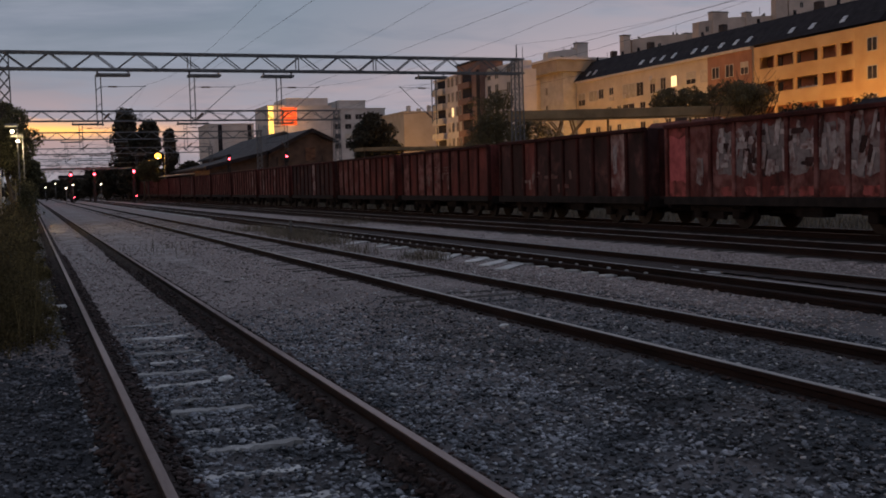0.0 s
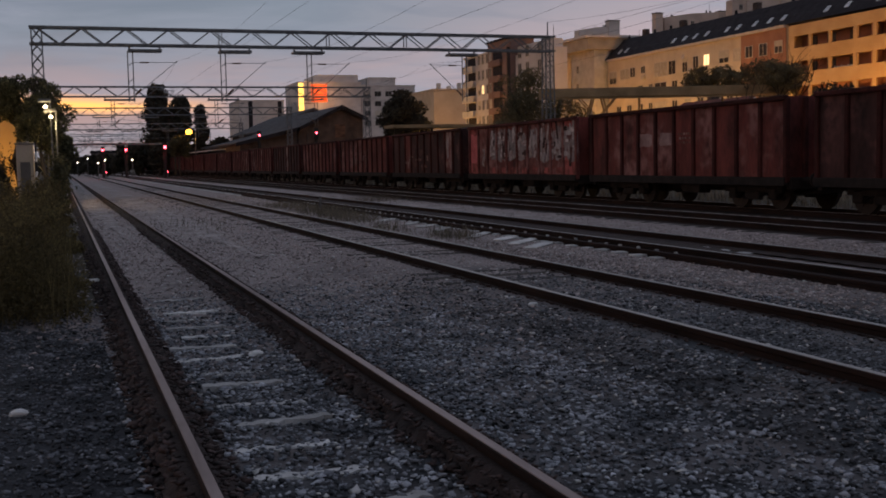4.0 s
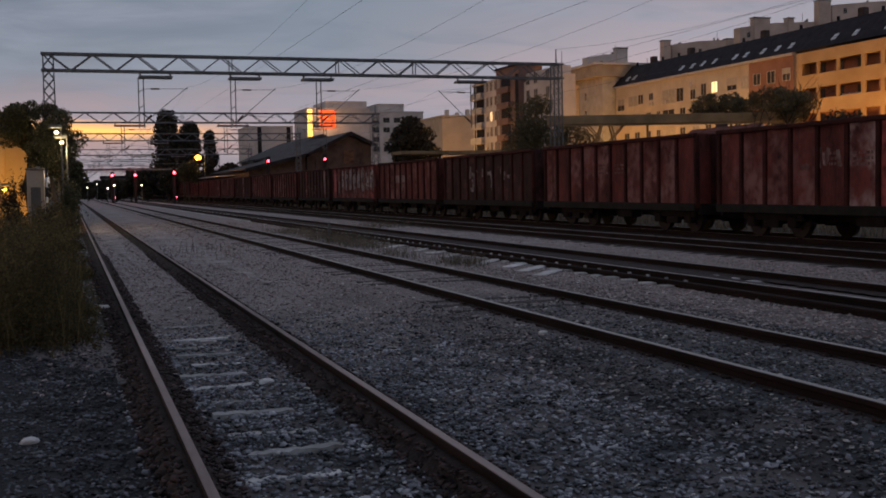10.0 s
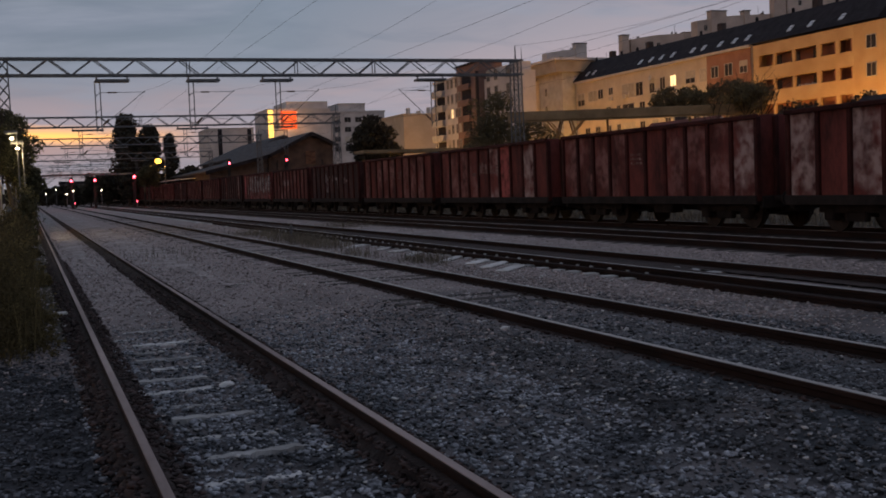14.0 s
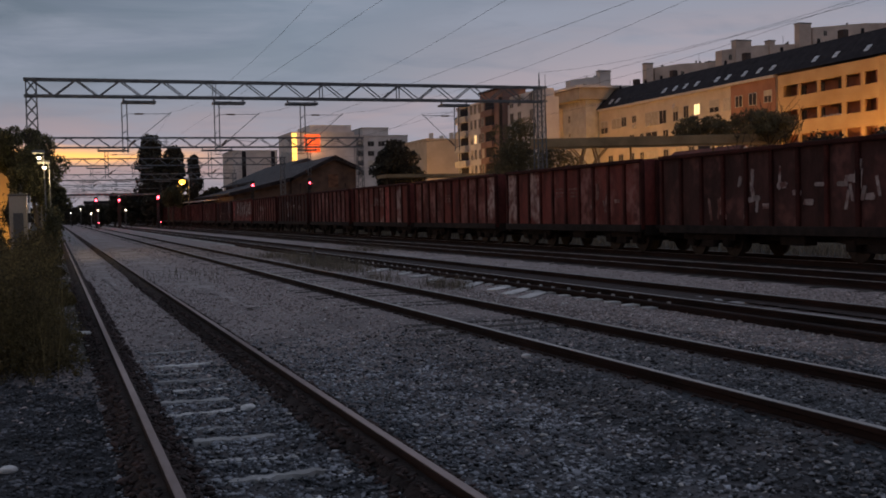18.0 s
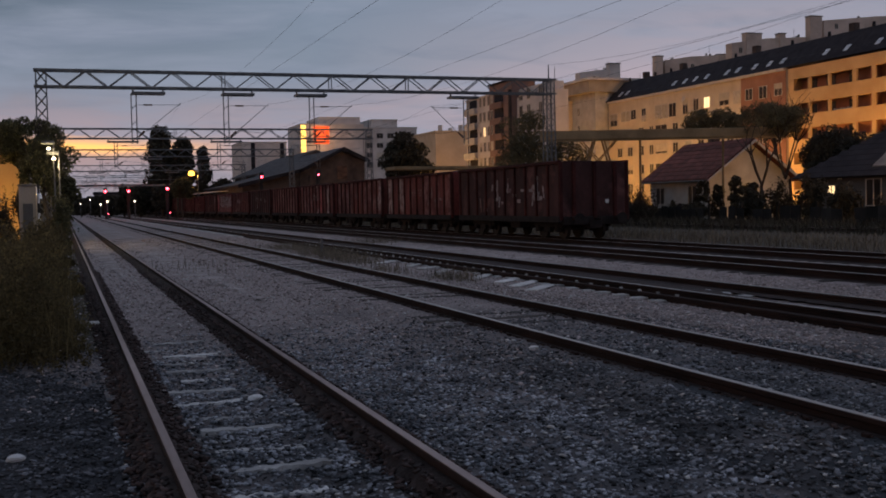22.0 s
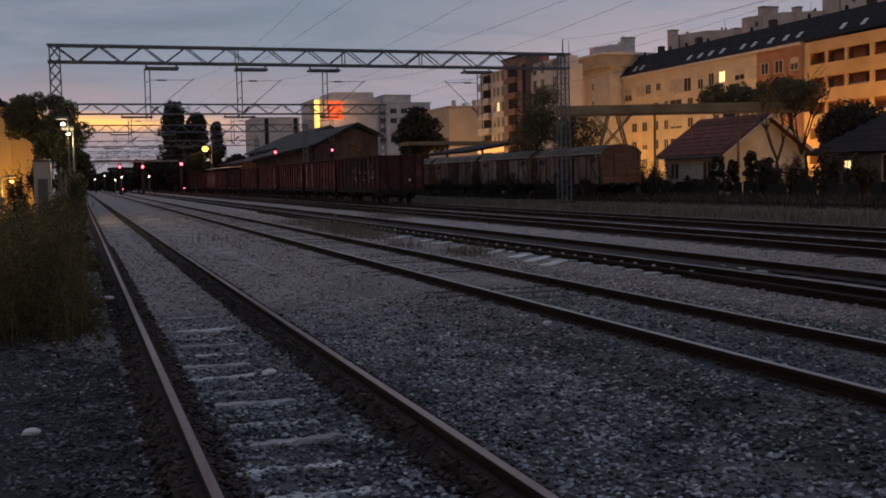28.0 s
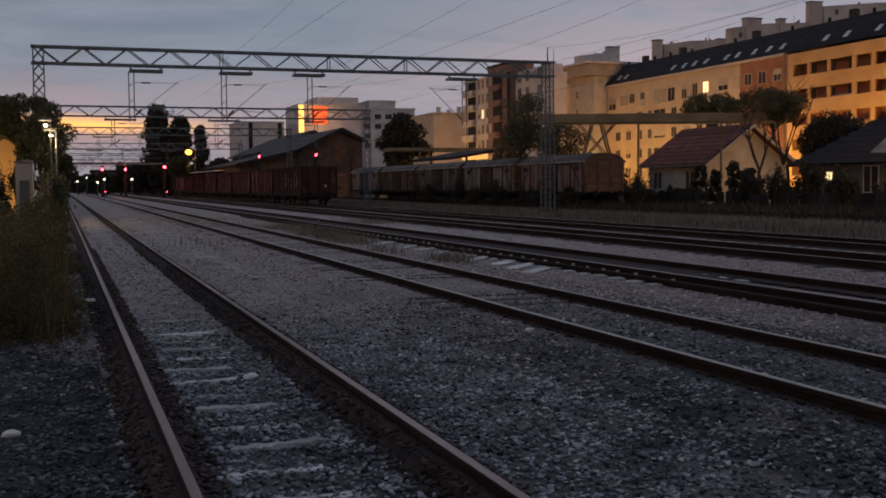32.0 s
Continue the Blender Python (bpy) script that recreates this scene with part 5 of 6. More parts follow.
for z in (17.9, 15.35, 12.8, 10.2, 7.6, 5.0):
    # flat dark plate on the wall stands in for a shaded balcony recess
    part("balcony_recess", B(68.585, 68.7, 178.9, 183.7, z, z + 1.4), "roof_dark", ap)
    part("balcony_parapet", B(67.9, 68.05, 178.7, 184.0, z - 1.0, z - 0.05), "plaster_white", ap)
    part("balcony_slab", B(67.9, 68.6, 178.7, 184.0, z - 1.15, z - 1.05), "plaster_grey", ap)
    part("balcony_post", B(67.9, 68.05, 181.2, 181.4, z + 0.05, z + 1.4), "plaster_white", ap)
    window(ap, "x", 177.2, z, 0.9, 1.5, 68.6, blind=r.choice((0, 0.5)))
    window(ap, "x", 175.4, z, 0.9, 1.5, 68.6, "lit_room" if z == 12.8 else "window_dark")
    window(ap, "x", 173.2, z, 1.2, 1.5, 68.6)
    window(ap, "x", 170.5, z, 0.9, 1.4, 68.0, blind=r.choice((0, 1.0)))
    # dark plate again, painting the shade of an opening in the bay
    part("bay_recess", B(67.985, 68.1, 165.4, 169.3, z - 0.1, z + 1.5), "roof_dark", ap)
    part("bay_parapet", B(67.5, 67.62, 165.2, 169.5, z - 1.05, z - 0.1), "brown_render", ap)
    # narrow dark fin drawn for the shadow along the bay's edge
    part("bay_return", B(67.5, 68.0, 162.0, 162.3, z - 1.05, z + 1.5), "brick_dark", ap)
    for yy in (160.0, 157.0, 152.5):
        window(ap, "x", yy, z - 0.4, 1.2, 1.6, 68.8, blind=r.choice((0, 0.6)))
b2 = B(67.9, 68.58, 171.7, 184.2, 5.9, 7.3)
part("shop_front", b2, "shop_light", ap, "lit shop front at street level")
b2 = tube(bmesh.new(), (70, 150, 19), (70, 150, 21.5), 0.06, 0.04, 6)
part("aerial", b2, "lattice_steel", ap)

# roofs of towers behind
def tower(x0, x1, y0, zl, zr, chimneys, label, wall="tower_concrete"):
    """A bare-walled tower whose roof line rises from zl to zr, with lift houses and chimneys (x0, x1, top)."""
    tb = thing("tower_block", label, "tower block", group="towers behind the flats")
    b2 = bmesh.new()
    x0 += 0.6
    ring = [(x0, -0.1), (x1, -0.1), (x1, zr), (x0 + (x1 - x0) * 0.45, (zl + 2 * zr) / 3), (x0, zl)]
    a = [b2.verts.new((x, y0, z)) for x, z in ring]
    c = [b2.verts.new((x, y0 + 2.6, z)) for x, z in ring]
    for i in range(5):
        b2.faces.new((a[i], a[(i + 1) % 5], c[(i + 1) % 5], c[i]))
    b2.faces.new(a)
    b2.faces.new(c)
    bmesh.ops.recalc_face_normals(b2, faces=b2.faces)
    part("wall", b2, wall, tb)
    rt = random.Random(int(x0 * 10))
    for i, (xa, xb, top) in enumerate(chimneys):
        ch = part("chimney", B(xa, xb, y0 - 0.3, y0 + 1.6, zl - 6, top, bev=0.08), wall, tb)
        part("chimney_cap", B(xa - 0.12, xb + 0.12, y0 - 0.42, y0 + 1.7, top, top + 0.22), "plaster_dim", ch)
    for _ in range(4):
        q = rt.uniform(x0 + 1, x1 - 1)
        zq = zl + (zr - zl) * (q - x0) / (x1 - x0)
        part("vent_pipe", tube(bmesh.new(), (q, y0 + 1.5, zq - 0.4), (q, y0 + 1.5, zq + rt.uniform(0.4, 0.9)), rt.uniform(0.12, 0.3), None, 8), "plaster_dim", tb)
    for _ in range(3):
        q = rt.uniform(x0 + 1, x1 - 3)
        z = zl - rt.uniform(1.6, 2.4)
        window(tb, "y", q + 0.6, z, 0.9, 1.2, y0)
    part("aerial", tube(bmesh.new(), (x1 - 2, y0 + 2, zr - 0.4), (x1 - 2, y0 + 2, zr + 2.2), 0.05, None, 5), "lattice_steel", tb)
    return tb


tower(118.1, 129.3, 240, 32.2, 33.3, ((126.5, 129.5, 34.5),), "pale grey tower top with a broad chimney", "plaster_grey")
tower(130.4, 138.7, 241, 30.4, 30.6, ((132.4, 134.2, 31.0), (137.5, 138.6, 31.6)), "low grey roof with two small chimneys behind the flats")
tower(141.4, 158.0, 240, 35.7, 37.4, ((139.4, 141.4, 36.6), (157.5, 160.6, 37.5)), "grey-brown concrete tower block rising behind the flats")
tower(147.4, 168.6, 220, 37.3, 39.3, ((151.7, 156.0, 39.6), (161.0, 162.6, 39.8)), "grey-brown concrete tower block rising behind the flats")
tower(172.2, 208.0, 219, 43.2, 45.6, ((168.75, 172.2, 44.0),), "tall grey-brown tower block with a square chimney")

# far side of the yard
bb = block("beige_apartment_block", "plain beige apartment block with bare gable wall", 83.7, 102, 246, 266, 18.2, "plaster_beige", "apartment block", (), 0, 0, parapet=0.4, roof="plaster_beige")
for i in range(6):
    r = random.Random(i)
    part("chimney", B(85 + i * 2.6, 85.8 + i * 2.6, 247, 248, 18.6, 19.2 + r.random() * 0.9), "plaster_grey", bb)
block("grey_apartment_block", "pale grey apartment block with stepped roof", 88.8, 106, 330, 345, 25.0, "plaster_grey", "apartment block", (22.0, 19.0, 16.0, 13.0), 5, 0, 2.0, 1.5, "plaster_grey", 4, 0.5, 0, 0.3)
block("grey_apartment_block", "pale grey apartment block with stepped roof", 91.5, 100, 331, 344, 27.6, "plaster_grey", "apartment block", (), 0, 0, roof="plaster_grey", parapet=0.3)
sg = block("office_block", "pale office block with glowing orange advertising panel", 69, 88.6, 330, 350, 26.0, "plaster_grey", "office block", (21.5, 18.5), 0, 0, roof="plaster_grey", parapet=0.4)
part("upper_storey", B(75, 88, 331, 349, 26.4, 28.6), "plaster_grey", sg)
lamp("panel_light", (75.0, 325.5, 22.0), 550, (1.0, 0.50, 0.2), 0.5)
part("lit_panel", B(72.95, 77.8, 329.7, 329.79, 20.3, 25.6), "sign_orange", sg, "glowing orange advertising panel")
for k, (u0, u1, z0, z1) in enumerate(((73.4, 73.7, 21.2, 24.4), (74.2, 77.2, 22.3, 22.6), (73.2, 77.5, 21.5, 21.75), (73.0, 77.7, 20.9, 21.1))):
    part("panel_bar", B(u0, u1, 329.6, 329.69, z0, z1), "brick_dark", sg)
part("lit_corner", B(69.1, 70.5, 329.75, 329.96, 17.7, 26.0), "sign_yellow", sg, "wall corner glowing yellow")
gb = block("grey_warehouse_block", "windowless grey block with dark corner strips", 51, 64.5, 330, 350, 20.6, "plaster_grey", "warehouse", (), 0, 0, parapet=0.3, roof="plaster_grey")
for x in (54.4, 63.2):
    part("corner_strip", B(x - 0.6, x + 0.6, 329.9, 329.99, 6, 20.6), "roof_dark", gb)
block("low_grey_house", "low pale house with hipped roof in the distance", 49, 62, 260, 280, 9.0, "plaster_grey", "house", (5.0,), 4, 0, 1.2, 1.2, "plaster_grey", 6, 0.3, 0.2)

# old gabled warehouse
wh = thing("old_warehouse", "dark old brick warehouse with a pitched roof", "warehouse")
part("wall", extrude([(31.2, -0.1), (40.4, -0.1), (40.4, 7.85), (37.3, 9.3), (31.2, 6.4)], 150, 188), "brick_dark", wh)
part("lean_to_wall", extrude([(23.2, -0.1), (31.2, -0.1), (31.2, 6.4), (23.2, 4.5)], 150.3, 188), "brick_dark", wh)
for (xa, za), (xb, zb) in (((30.9, 6.3), (37.3, 9.42)), ((37.3, 9.42), (41.0, 7.66)), ((22.5, 4.42), (31.3, 6.46))):
    part("roof_plane", extrude([(xa, za), (xb, zb), (xb, zb + 0.2), (xa, za + 0.2)], 149.3, 189), "roof_slate", wh)
    part("verge_board", extrude([(xa, za - 0.25), (xb, zb - 0.25), (xb, zb + 0.24), (xa, za + 0.24)], 149.1, 149.28), "roof_dark", wh)
part("goods_door", B(34.6, 38.2, 149.93, 149.99, -0.1, 3.4), "old_wood", wh)
part("loft_door", B(36.4, 37.8, 149.9, 149.98, 5.2, 7.0), "old_wood", wh)
for x in (32.6, 34.0, 39.0):
    part("pier", B(x - 0.2, x + 0.2, 149.75, 150.0, -0.1, 5.8), "brick_dark", wh)
lc = thing("loading_canopy", "pale flat canopy over the loading platform", "canopy")
part("roof", extrude([(20.4, 3.75), (25.4, 4.0), (25.4, 4.14), (20.4, 3.9)], 164, 215), "plaster_grey", lc)
for y in (165, 177, 189, 201, 213):
    part("post", B(20.9, 21.1, y - 0.1, y + 0.1, -0.1, 3.8), "signal_black", lc)
wh2 = thing("old_warehouse", "second dark warehouse roof rising behind", "warehouse")
part("wall", extrude([(34, -0.1), (48, -0.1), (48, 7.6), (42.6, 11.0), (34, 7.3)], 191, 230), "brick_dark", wh2)
part("roof_plane", extrude([(33.2, 7.2), (42.6, 11.1), (48.8, 7.4), (48.8, 7.7), (42.6, 11.4), (33.2, 7.5)], 190.2, 231), "roof_slate", wh2)

# low brick stores and a platform roof behind the parked wagons
ls = thing("platform_roof", "long flat brown platform roof on thin posts", "platform roof")
part("roof", B(35.6, 50.2, 119, 123, 5.45, 5.82), "girder_paint", ls)
part("back_wall", B(36, 50, 122.4, 122.8, -0.1, 2.6), "brick_dark", ls)
for x in (36.4, 40.8, 45.2, 49.6):
    part("post", B(x - 0.1, x + 0.1, 120.9, 121.1, -0.1, 5.45), "signal_black", ls)
rb_ = thing("ruined_roof", "broken dark shed roof sagging over a wall", "shed")
part("wall", B(38, 46, 104, 116, -0.1, 3.8), "brick_dark", rb_)
part("roof_plane", extrude([(37, 4.1), (42, 4.9), (47.5, 5.4), (47.5, 5.6), (42, 5.2), (37, 4.35)], 103, 117), "roof_dark", rb_)

# ---------------------------------------------------------------- parked covered wagons
def covered_wagon(y, length, body, label, end="old_wood", seed=1):
    """A two-axle wooden covered wagon: upright boards, braced sides, a sliding door on its rail, a barrel roof with a pale gutter."""
    w = thing("covered_wagon", label, "goods wagon", (33.4, y, 0), group="parked covered wagons")
    hx, zb, ze = 1.4, 1.1, 3.0
    rr = random.Random(seed)
    n = int(length / 0.25)
    bay = length / n
    me = finish("side_board", B(-0.03, 0.03, 0.006, bay - 0.006, zb, ze), body)
    for s in (-1, 1):
        for i in range(n):
            piece("side_board", me, w, (s * hx + rr.uniform(-0.008, 0.008), i * bay, rr.uniform(-0.02, 0.02)))
        part("side_sill", B(s * hx - 0.06, s * hx + 0.06, 0, length, zb - 0.22, zb, bev=0.01), "wagon_black", w)
        d = part("sliding_door", B(s * hx - 0.09, s * hx + 0.09, length * 0.38, length * 0.62, zb + 0.03, ze - 0.12, bev=0.02), "wagon_dark", w, "dark sliding door")
        for q in (0.38, 0.62):
            part("door_frame", B(s * hx - 0.11, s * hx + 0.11, length * q - 0.05, length * q + 0.05, zb, ze - 0.06), "wagon_black", d)
        part("door_handle", B(s * 1.49 - 0.03, s * 1.49 + 0.03, length * 0.40, length * 0.40 + 0.06, 1.7, 2.1), "wheel_steel", d)
        part("door_rail", B(s * hx - 0.12, s * hx + 0.12, length * 0.1, length * 0.64, ze - 0.1, ze - 0.02), "wagon_black", w)
        part("gutter", B(s * hx * 1.05 - 0.07, s * hx * 1.05 + 0.07, -0.1, length + 0.1, ze - 0.01, ze + 0.10, bev=0.02), "gutter_grey", w, "pale grey roof gutter")
        for q in (0.02, 0.19, 0.81, 0.98):
            part("upright", B(s * hx - 0.07, s * hx + 0.07, length * q - 0.05, length * q + 0.05, zb - 0.1, ze), "wagon_black", w)
        for q0, q1 in ((0.03, 0.18), (0.97, 0.82)):
            part("brace", tube(bmesh.new(), (s * (hx + 0.04), length * q0, zb + 0.1), (s * (hx + 0.04), length * q1, ze - 0.15), 0.035, None, 4), "wagon_black", w)
        for q in (0.11, 0.89):
            part("vent_flap", B(s * hx - 0.05, s * hx + 0.05, length * q - 0.35, length * q + 0.35, 2.45, 2.8, bev=0.015), "wagon_dark", w)
    arc = [(hx * 1.03 * math.cos(math.pi * i / 12), ze + 0.62 * math.sin(math.pi * i / 12)) for i in range(13)]
    part("roof", extrude(arc + [(x * 0.97, z - 0.06) for x, z in arc[::-1]], -0.1, length + 0.1), "wagon_roof", w)
    for yy, s in ((0.0, -1), (length, 1)):
        ew = part("end_wall", extrude([(-hx, zb), (hx, zb)] + [(x * 0.96, z - 0.02) for x, z in arc], yy - 0.03, yy + 0.03), end, w)
        for j in range(9):
            z = zb + 0.02 + j * 0.21
            part("end_board", B(-hx + 0.03, hx - 0.03, yy + s * 0.03 - 0.014, yy + s * 0.03 + 0.014 + rr.uniform(0, 0.01), z, z + 0.19), end, ew)
        for x in (-1.33, -0.45, 0.45, 1.33):
            part("end_post", B(x - 0.05, x + 0.05, yy + s * 0.07 - 0.05, yy + s * 0.07 + 0.05, zb - 0.1, ze + 0.1), end, w)
        for x in (-0.875, 0.875):
            part("buffer", tube(tube(bmesh.new(), (x, yy, 0.98), (x, yy + s * 0.45, 0.98), 0.08, None, 8), (x, yy + s * 0.45, 0.98), (x, yy + s * 0.52, 0.98), 0.19, None, 12), "wagon_black", w)
    part("floor", B(-hx, hx, 0, length, zb - 0.12, zb), "wagon_black", w)
    wm = bmesh.new()
    for s in (-1, 1):
        tube(wm, (s * 0.7, 0, 0), (s * 0.8, 0, 0), 0.46, None, 20)
    tube(wm, (-0.9, 0, 0), (0.9, 0, 0), 0.08, None, 8)
    me = finish("wheelset", wm, "wheel_steel")
    for yy in (length * 0.22, length * 0.78):
        piece("wheelset", me, w, (0, yy, 0.46 + 0.16))
        part("axle_guard", B(-1.0, 1.0, yy - 0.5, yy + 0.5, 0.55, 0.9), "wagon_black", w)
    return w


covered_wagon(63.9, 10.6, "dark_boards", "old dark covered wagon with a pale gutter and brown boarded end", "end_boards", 1)
covered_wagon(75.7, 10.6, "grey_boards", "weathered grey-brown covered wagon parked in a row", "end_boards", 2)
covered_wagon(87.5, 11.2, "dark_boards", "dark weathered covered wagon parked in a row", "old_wood", 3)
covered_wagon(100.0, 11.2, "old_wood", "brown covered wagon parked in a row", "old_wood", 4)
covered_wagon(112.5, 11.2, "grey_boards", "grey covered wagon parked in a row", "old_wood", 5)
track(33.4, "sleeper_wood", 1.25, 40, 60, -0.02, True, "overgrown siding under the parked wagons", 19, 0)

# elevated pipe bridge on trestles
gd = thing("trestle_bridge", "brown steel pipe bridge on braced trestle legs", "bridge", (31.5, 69.9, 0), -18.0)
part("girder", B(0, 17, -0.6, 0.6, 5.78, 6.42, bev=0.04), "girder_paint", gd)
part("walkway_edge", B(-0.1, 17.1, -0.72, -0.62, 5.66, 5.74), "girder_paint", gd)
for x0 in (4.0,):
    for s in (-1, 1):
        part("trestle_leg", tube(bmesh.new(), (x0 - 1.9, s * 0.5, -0.1), (x0 - 0.3, s * 0.5, 5.80), 0.065, None, 6), "girder_paint", gd)
        part("trestle_leg", tube(bmesh.new(), (x0 + 1.9, s * 0.5, -0.1), (x0 + 0.3, s * 0.5, 5.80), 0.065, None, 6), "girder_paint", gd)
        part("brace", tube(bmesh.new(), (x0 - 1.0, s * 0.5, 3.2), (x0 + 1.3, s * 0.5, 5.80), 0.045, None, 6), "girder_paint", gd)
        part("brace", tube(bmesh.new(), (x0 + 1.0, s * 0.5, 3.2), (x0 - 1.3, s * 0.5, 5.80), 0.045, None, 6), "girder_paint", gd)
for x0 in (6.9, 12.7):
    part("prop", tube(bmesh.new(), (x0, 0, -0.1), (x0, 0, 5.84), 0.08, None, 8), "girder_paint", gd)

# ---------------------------------------------------------------- houses
def tiled_roof(parent, xa, za, xb, zb, y0, y1, material):
    part("roof_plane", extrude([(xa, za), (xb, zb), (xb, zb + 0.14), (xa, za + 0.14)], y0, y1), material, parent)
    n = 9
    d = math.atan2(zb - za, xb - xa)
    for i in range(n):
        f = (i + 0.15) / n
        x, z = xa + (xb - xa) * f, za + (zb - za) * f + 0.14
        me = B(-0.02, abs(xb - xa) / n * 1.05, y0, y1, 0, 0.035)
        bmesh.ops.rotate(me, matrix=Euler((0, -d, 0)).to_matrix(), verts=me.verts) if xb > xa else bmesh.ops.rotate(me, matrix=Euler((0, math.pi - d, 0)).to_matrix(), verts=me.verts)
        bmesh.ops.translate(me, vec=(x, 0, z), verts=me.verts)
        part("tile_course", me, material, parent)


h1 = thing("small_house", "white single-storey house with a red tiled gable roof", "house")
part("wall", extrude([(45.0, -0.1), (52.0, -0.1), (52.0, 3.1), (48.5, 5.65), (45.0, 3.1)], 69.9, 78.4), "plaster_white", h1)
tiled_roof(h1, 44.4, 2.85, 48.5, 5.82, 69.3, 79.0, "roof_tile")
tiled_roof(h1, 52.6, 2.85, 48.5, 5.82, 69.3, 79.0, "roof_tile")
part("barge_board", extrude([(44.4, 2.72), (48.5, 5.68), (52.6, 2.72), (52.6, 2.9), (48.5, 5.86), (44.4, 2.9)], 69.12, 69.28), "plaster_white", h1)
part("chimney", B(48.9, 49.6, 75.5, 76.2, 5.0, 6.7, bev=0.03), "brick_dark", h1)
window(h1, "x", 76.9, 1.2, 1.2, 1.2, 45.0)
window(h1, "x", 72.2, 1.0, 1.1, 1.5, 45.0)
window(h1, "y", 48.5, 1.2, 1.2, 1.2, 69.9)
part("gutter", tube(bmesh.new(), (44.35, 69.3, 2.86), (44.35, 79.0, 2.86), 0.07, None, 6), "lamp_metal", h1)
h2 = thing("small_house", "grey house with a slate roof and one lit window", "house")
part("wall", B(45.0, 52.0, 36.6, 58.8, -0.1, 2.75), "plaster_dim", h2)
hip = bmesh.new()
lo = [hip.verts.new(v) for v in ((44.3, 59.6, 2.7), (52.7, 59.6, 2.7), (52.7, 36, 2.7), (44.3, 36, 2.7))]
hi = [hip.verts.new(v) for v in ((48.5, 54.2, 6.0), (48.5, 36, 6.0))]
for q in ((lo[0], lo[1], hi[0]), (lo[1], lo[2], hi[1], hi[0]), (lo[3], lo[0], hi[0], hi[1]), (lo[2], lo[3], hi[1]), (lo[3], lo[2], lo[1], lo[0])):
    hip.faces.new(q)
bmesh.ops.recalc_face_normals(hip, faces=hip.faces)
part("hipped_roof", hip, "roof_dark", h2)
for i in range(10):
    f = (i + 0.5) / 10
    x, z = 44.3 + 4.2 * f, 2.7 + 3.3 * f
    part("tile_course", extrude([(x - 0.22, z - 0.165), (x + 0.2, z + 0.165), (x + 0.18, z + 0.20), (x - 0.25, z - 0.12)], 36, 59.4 - 5.2 * f), "roof_dark", h2)
part("pale_roof_sheet", extrude([(44.9, 3.26), (47.2, 5.07), (47.2, 5.13), (44.9, 3.32)], 41.0, 52.6), "gutter_grey", h2)
window(h2, "x", 56.3, 1.7, 0.6, 0.5, 45.0, "lit_room")
window(h2, "x", 52.6, 1.0, 1.2, 1.5, 45.0)
window(h2, "x", 49.0, 1.0, 1.2, 1.5, 45.0)
# made-up lamp, kept out of sight, added to warm the gable wall
lamp("garden_lamp_light", (47.9, 65.6, 1.9), 115, SODIUM, 0.2)
s = thing("garden_lamp", "added low fill lamp before the house gable", "lamp", (47.9, 65.8, 0))
part("post", tube(bmesh.new(), (0, 0, 0), (0, 0, 1.45), 0.05, None, 6), "lamp_metal", s)
lb = bmesh.new()
bmesh.ops.create_uvsphere(lb, u_segments=10, v_segments=6, radius=0.10)
bmesh.ops.translate(lb, vec=(0, 0, 1.54), verts=lb.verts)
part("bulb", lb, "sodium_bulb", s)

# garden fence
fn = thing("garden_fence", "low weathered board fence along the gardens", "fence")
r = random.Random(3)
me = finish("board", B(-0.02, 0.02, -0.42, 0.42, 0.0, 1.0, bev=0.005), "fence_board")
y = 40.0
while y < 80:
    if r.random() < 0.86:
        piece("board", me, fn, (39.5 + r.uniform(-0.03, 0.03), y, r.uniform(-0.15, 0.1)), (0, 0, r.uniform(-4, 4)))
    y += 0.9
y = 40.0
me = finish("post", B(-0.06, 0.06, -0.06, 0.06, -0.1, 1.3, bev=0.01), "fence_board")
while y < 80:
    piece("post", me, fn, (39.6, y, 0))
    y += 3.6

# station wall on the near left, with its lamp
sw = thing("station_building", "ochre station building washed by yellow lamplight", "station building")
part("wall", B(-12, -3.14, 61.2, 78, -0.1, 5.75), "plaster_orange", sw)
part("wing_wall", B(-3.14, -2.08, 61.5, 77, -0.1, 5.02), "plaster_orange", sw)
part("roof", B(-12.4, -3.0, 61.0, 78.4, 5.75, 5.9), "roof_dark", sw)
part("wing_roof", B(-3.0, -1.98, 61.36, 77.2, 5.02, 5.12), "roof_dark", sw)
part("pilaster", B(-3.42, -3.22, 61.08, 61.2, -0.1, 5.75), "plaster_orange", sw)
part("doorway", B(-4.27, -3.90, 61.16, 61.2, -0.05, 3.45), "old_wood", sw, "dark wooden door in the lit wall")
mp_ = thing("marker_post", "thin white and dark banded post beside the hut", "post", (-0.95, 49.4, 0))
for i in range(7):
    part("band", tube(bmesh.new(), (0, 0, -0.1 + i * 0.41), (0, 0, 0.31 + i * 0.41), 0.045, None, 8), "paper" if i % 2 else "signal_black", mp_)
cb = thing("switch_cabinet", "grey concrete switch hut beside the track", "hut", (-1.59, 50, 0))
part("body", B(-0.15, 0.55, -0.5, 0.5, -0.05, 2.68, bev=0.03), "roof_fascia", cb)
part("roof", B(-0.2, 0.6, -0.55, 0.55, 2.68, 2.77, bev=0.02), "plaster_dim", cb)
part("door", B(0.0, 0.4, -0.53, -0.5, 0.05, 1.95, bev=0.01), "plaster_dim", cb)

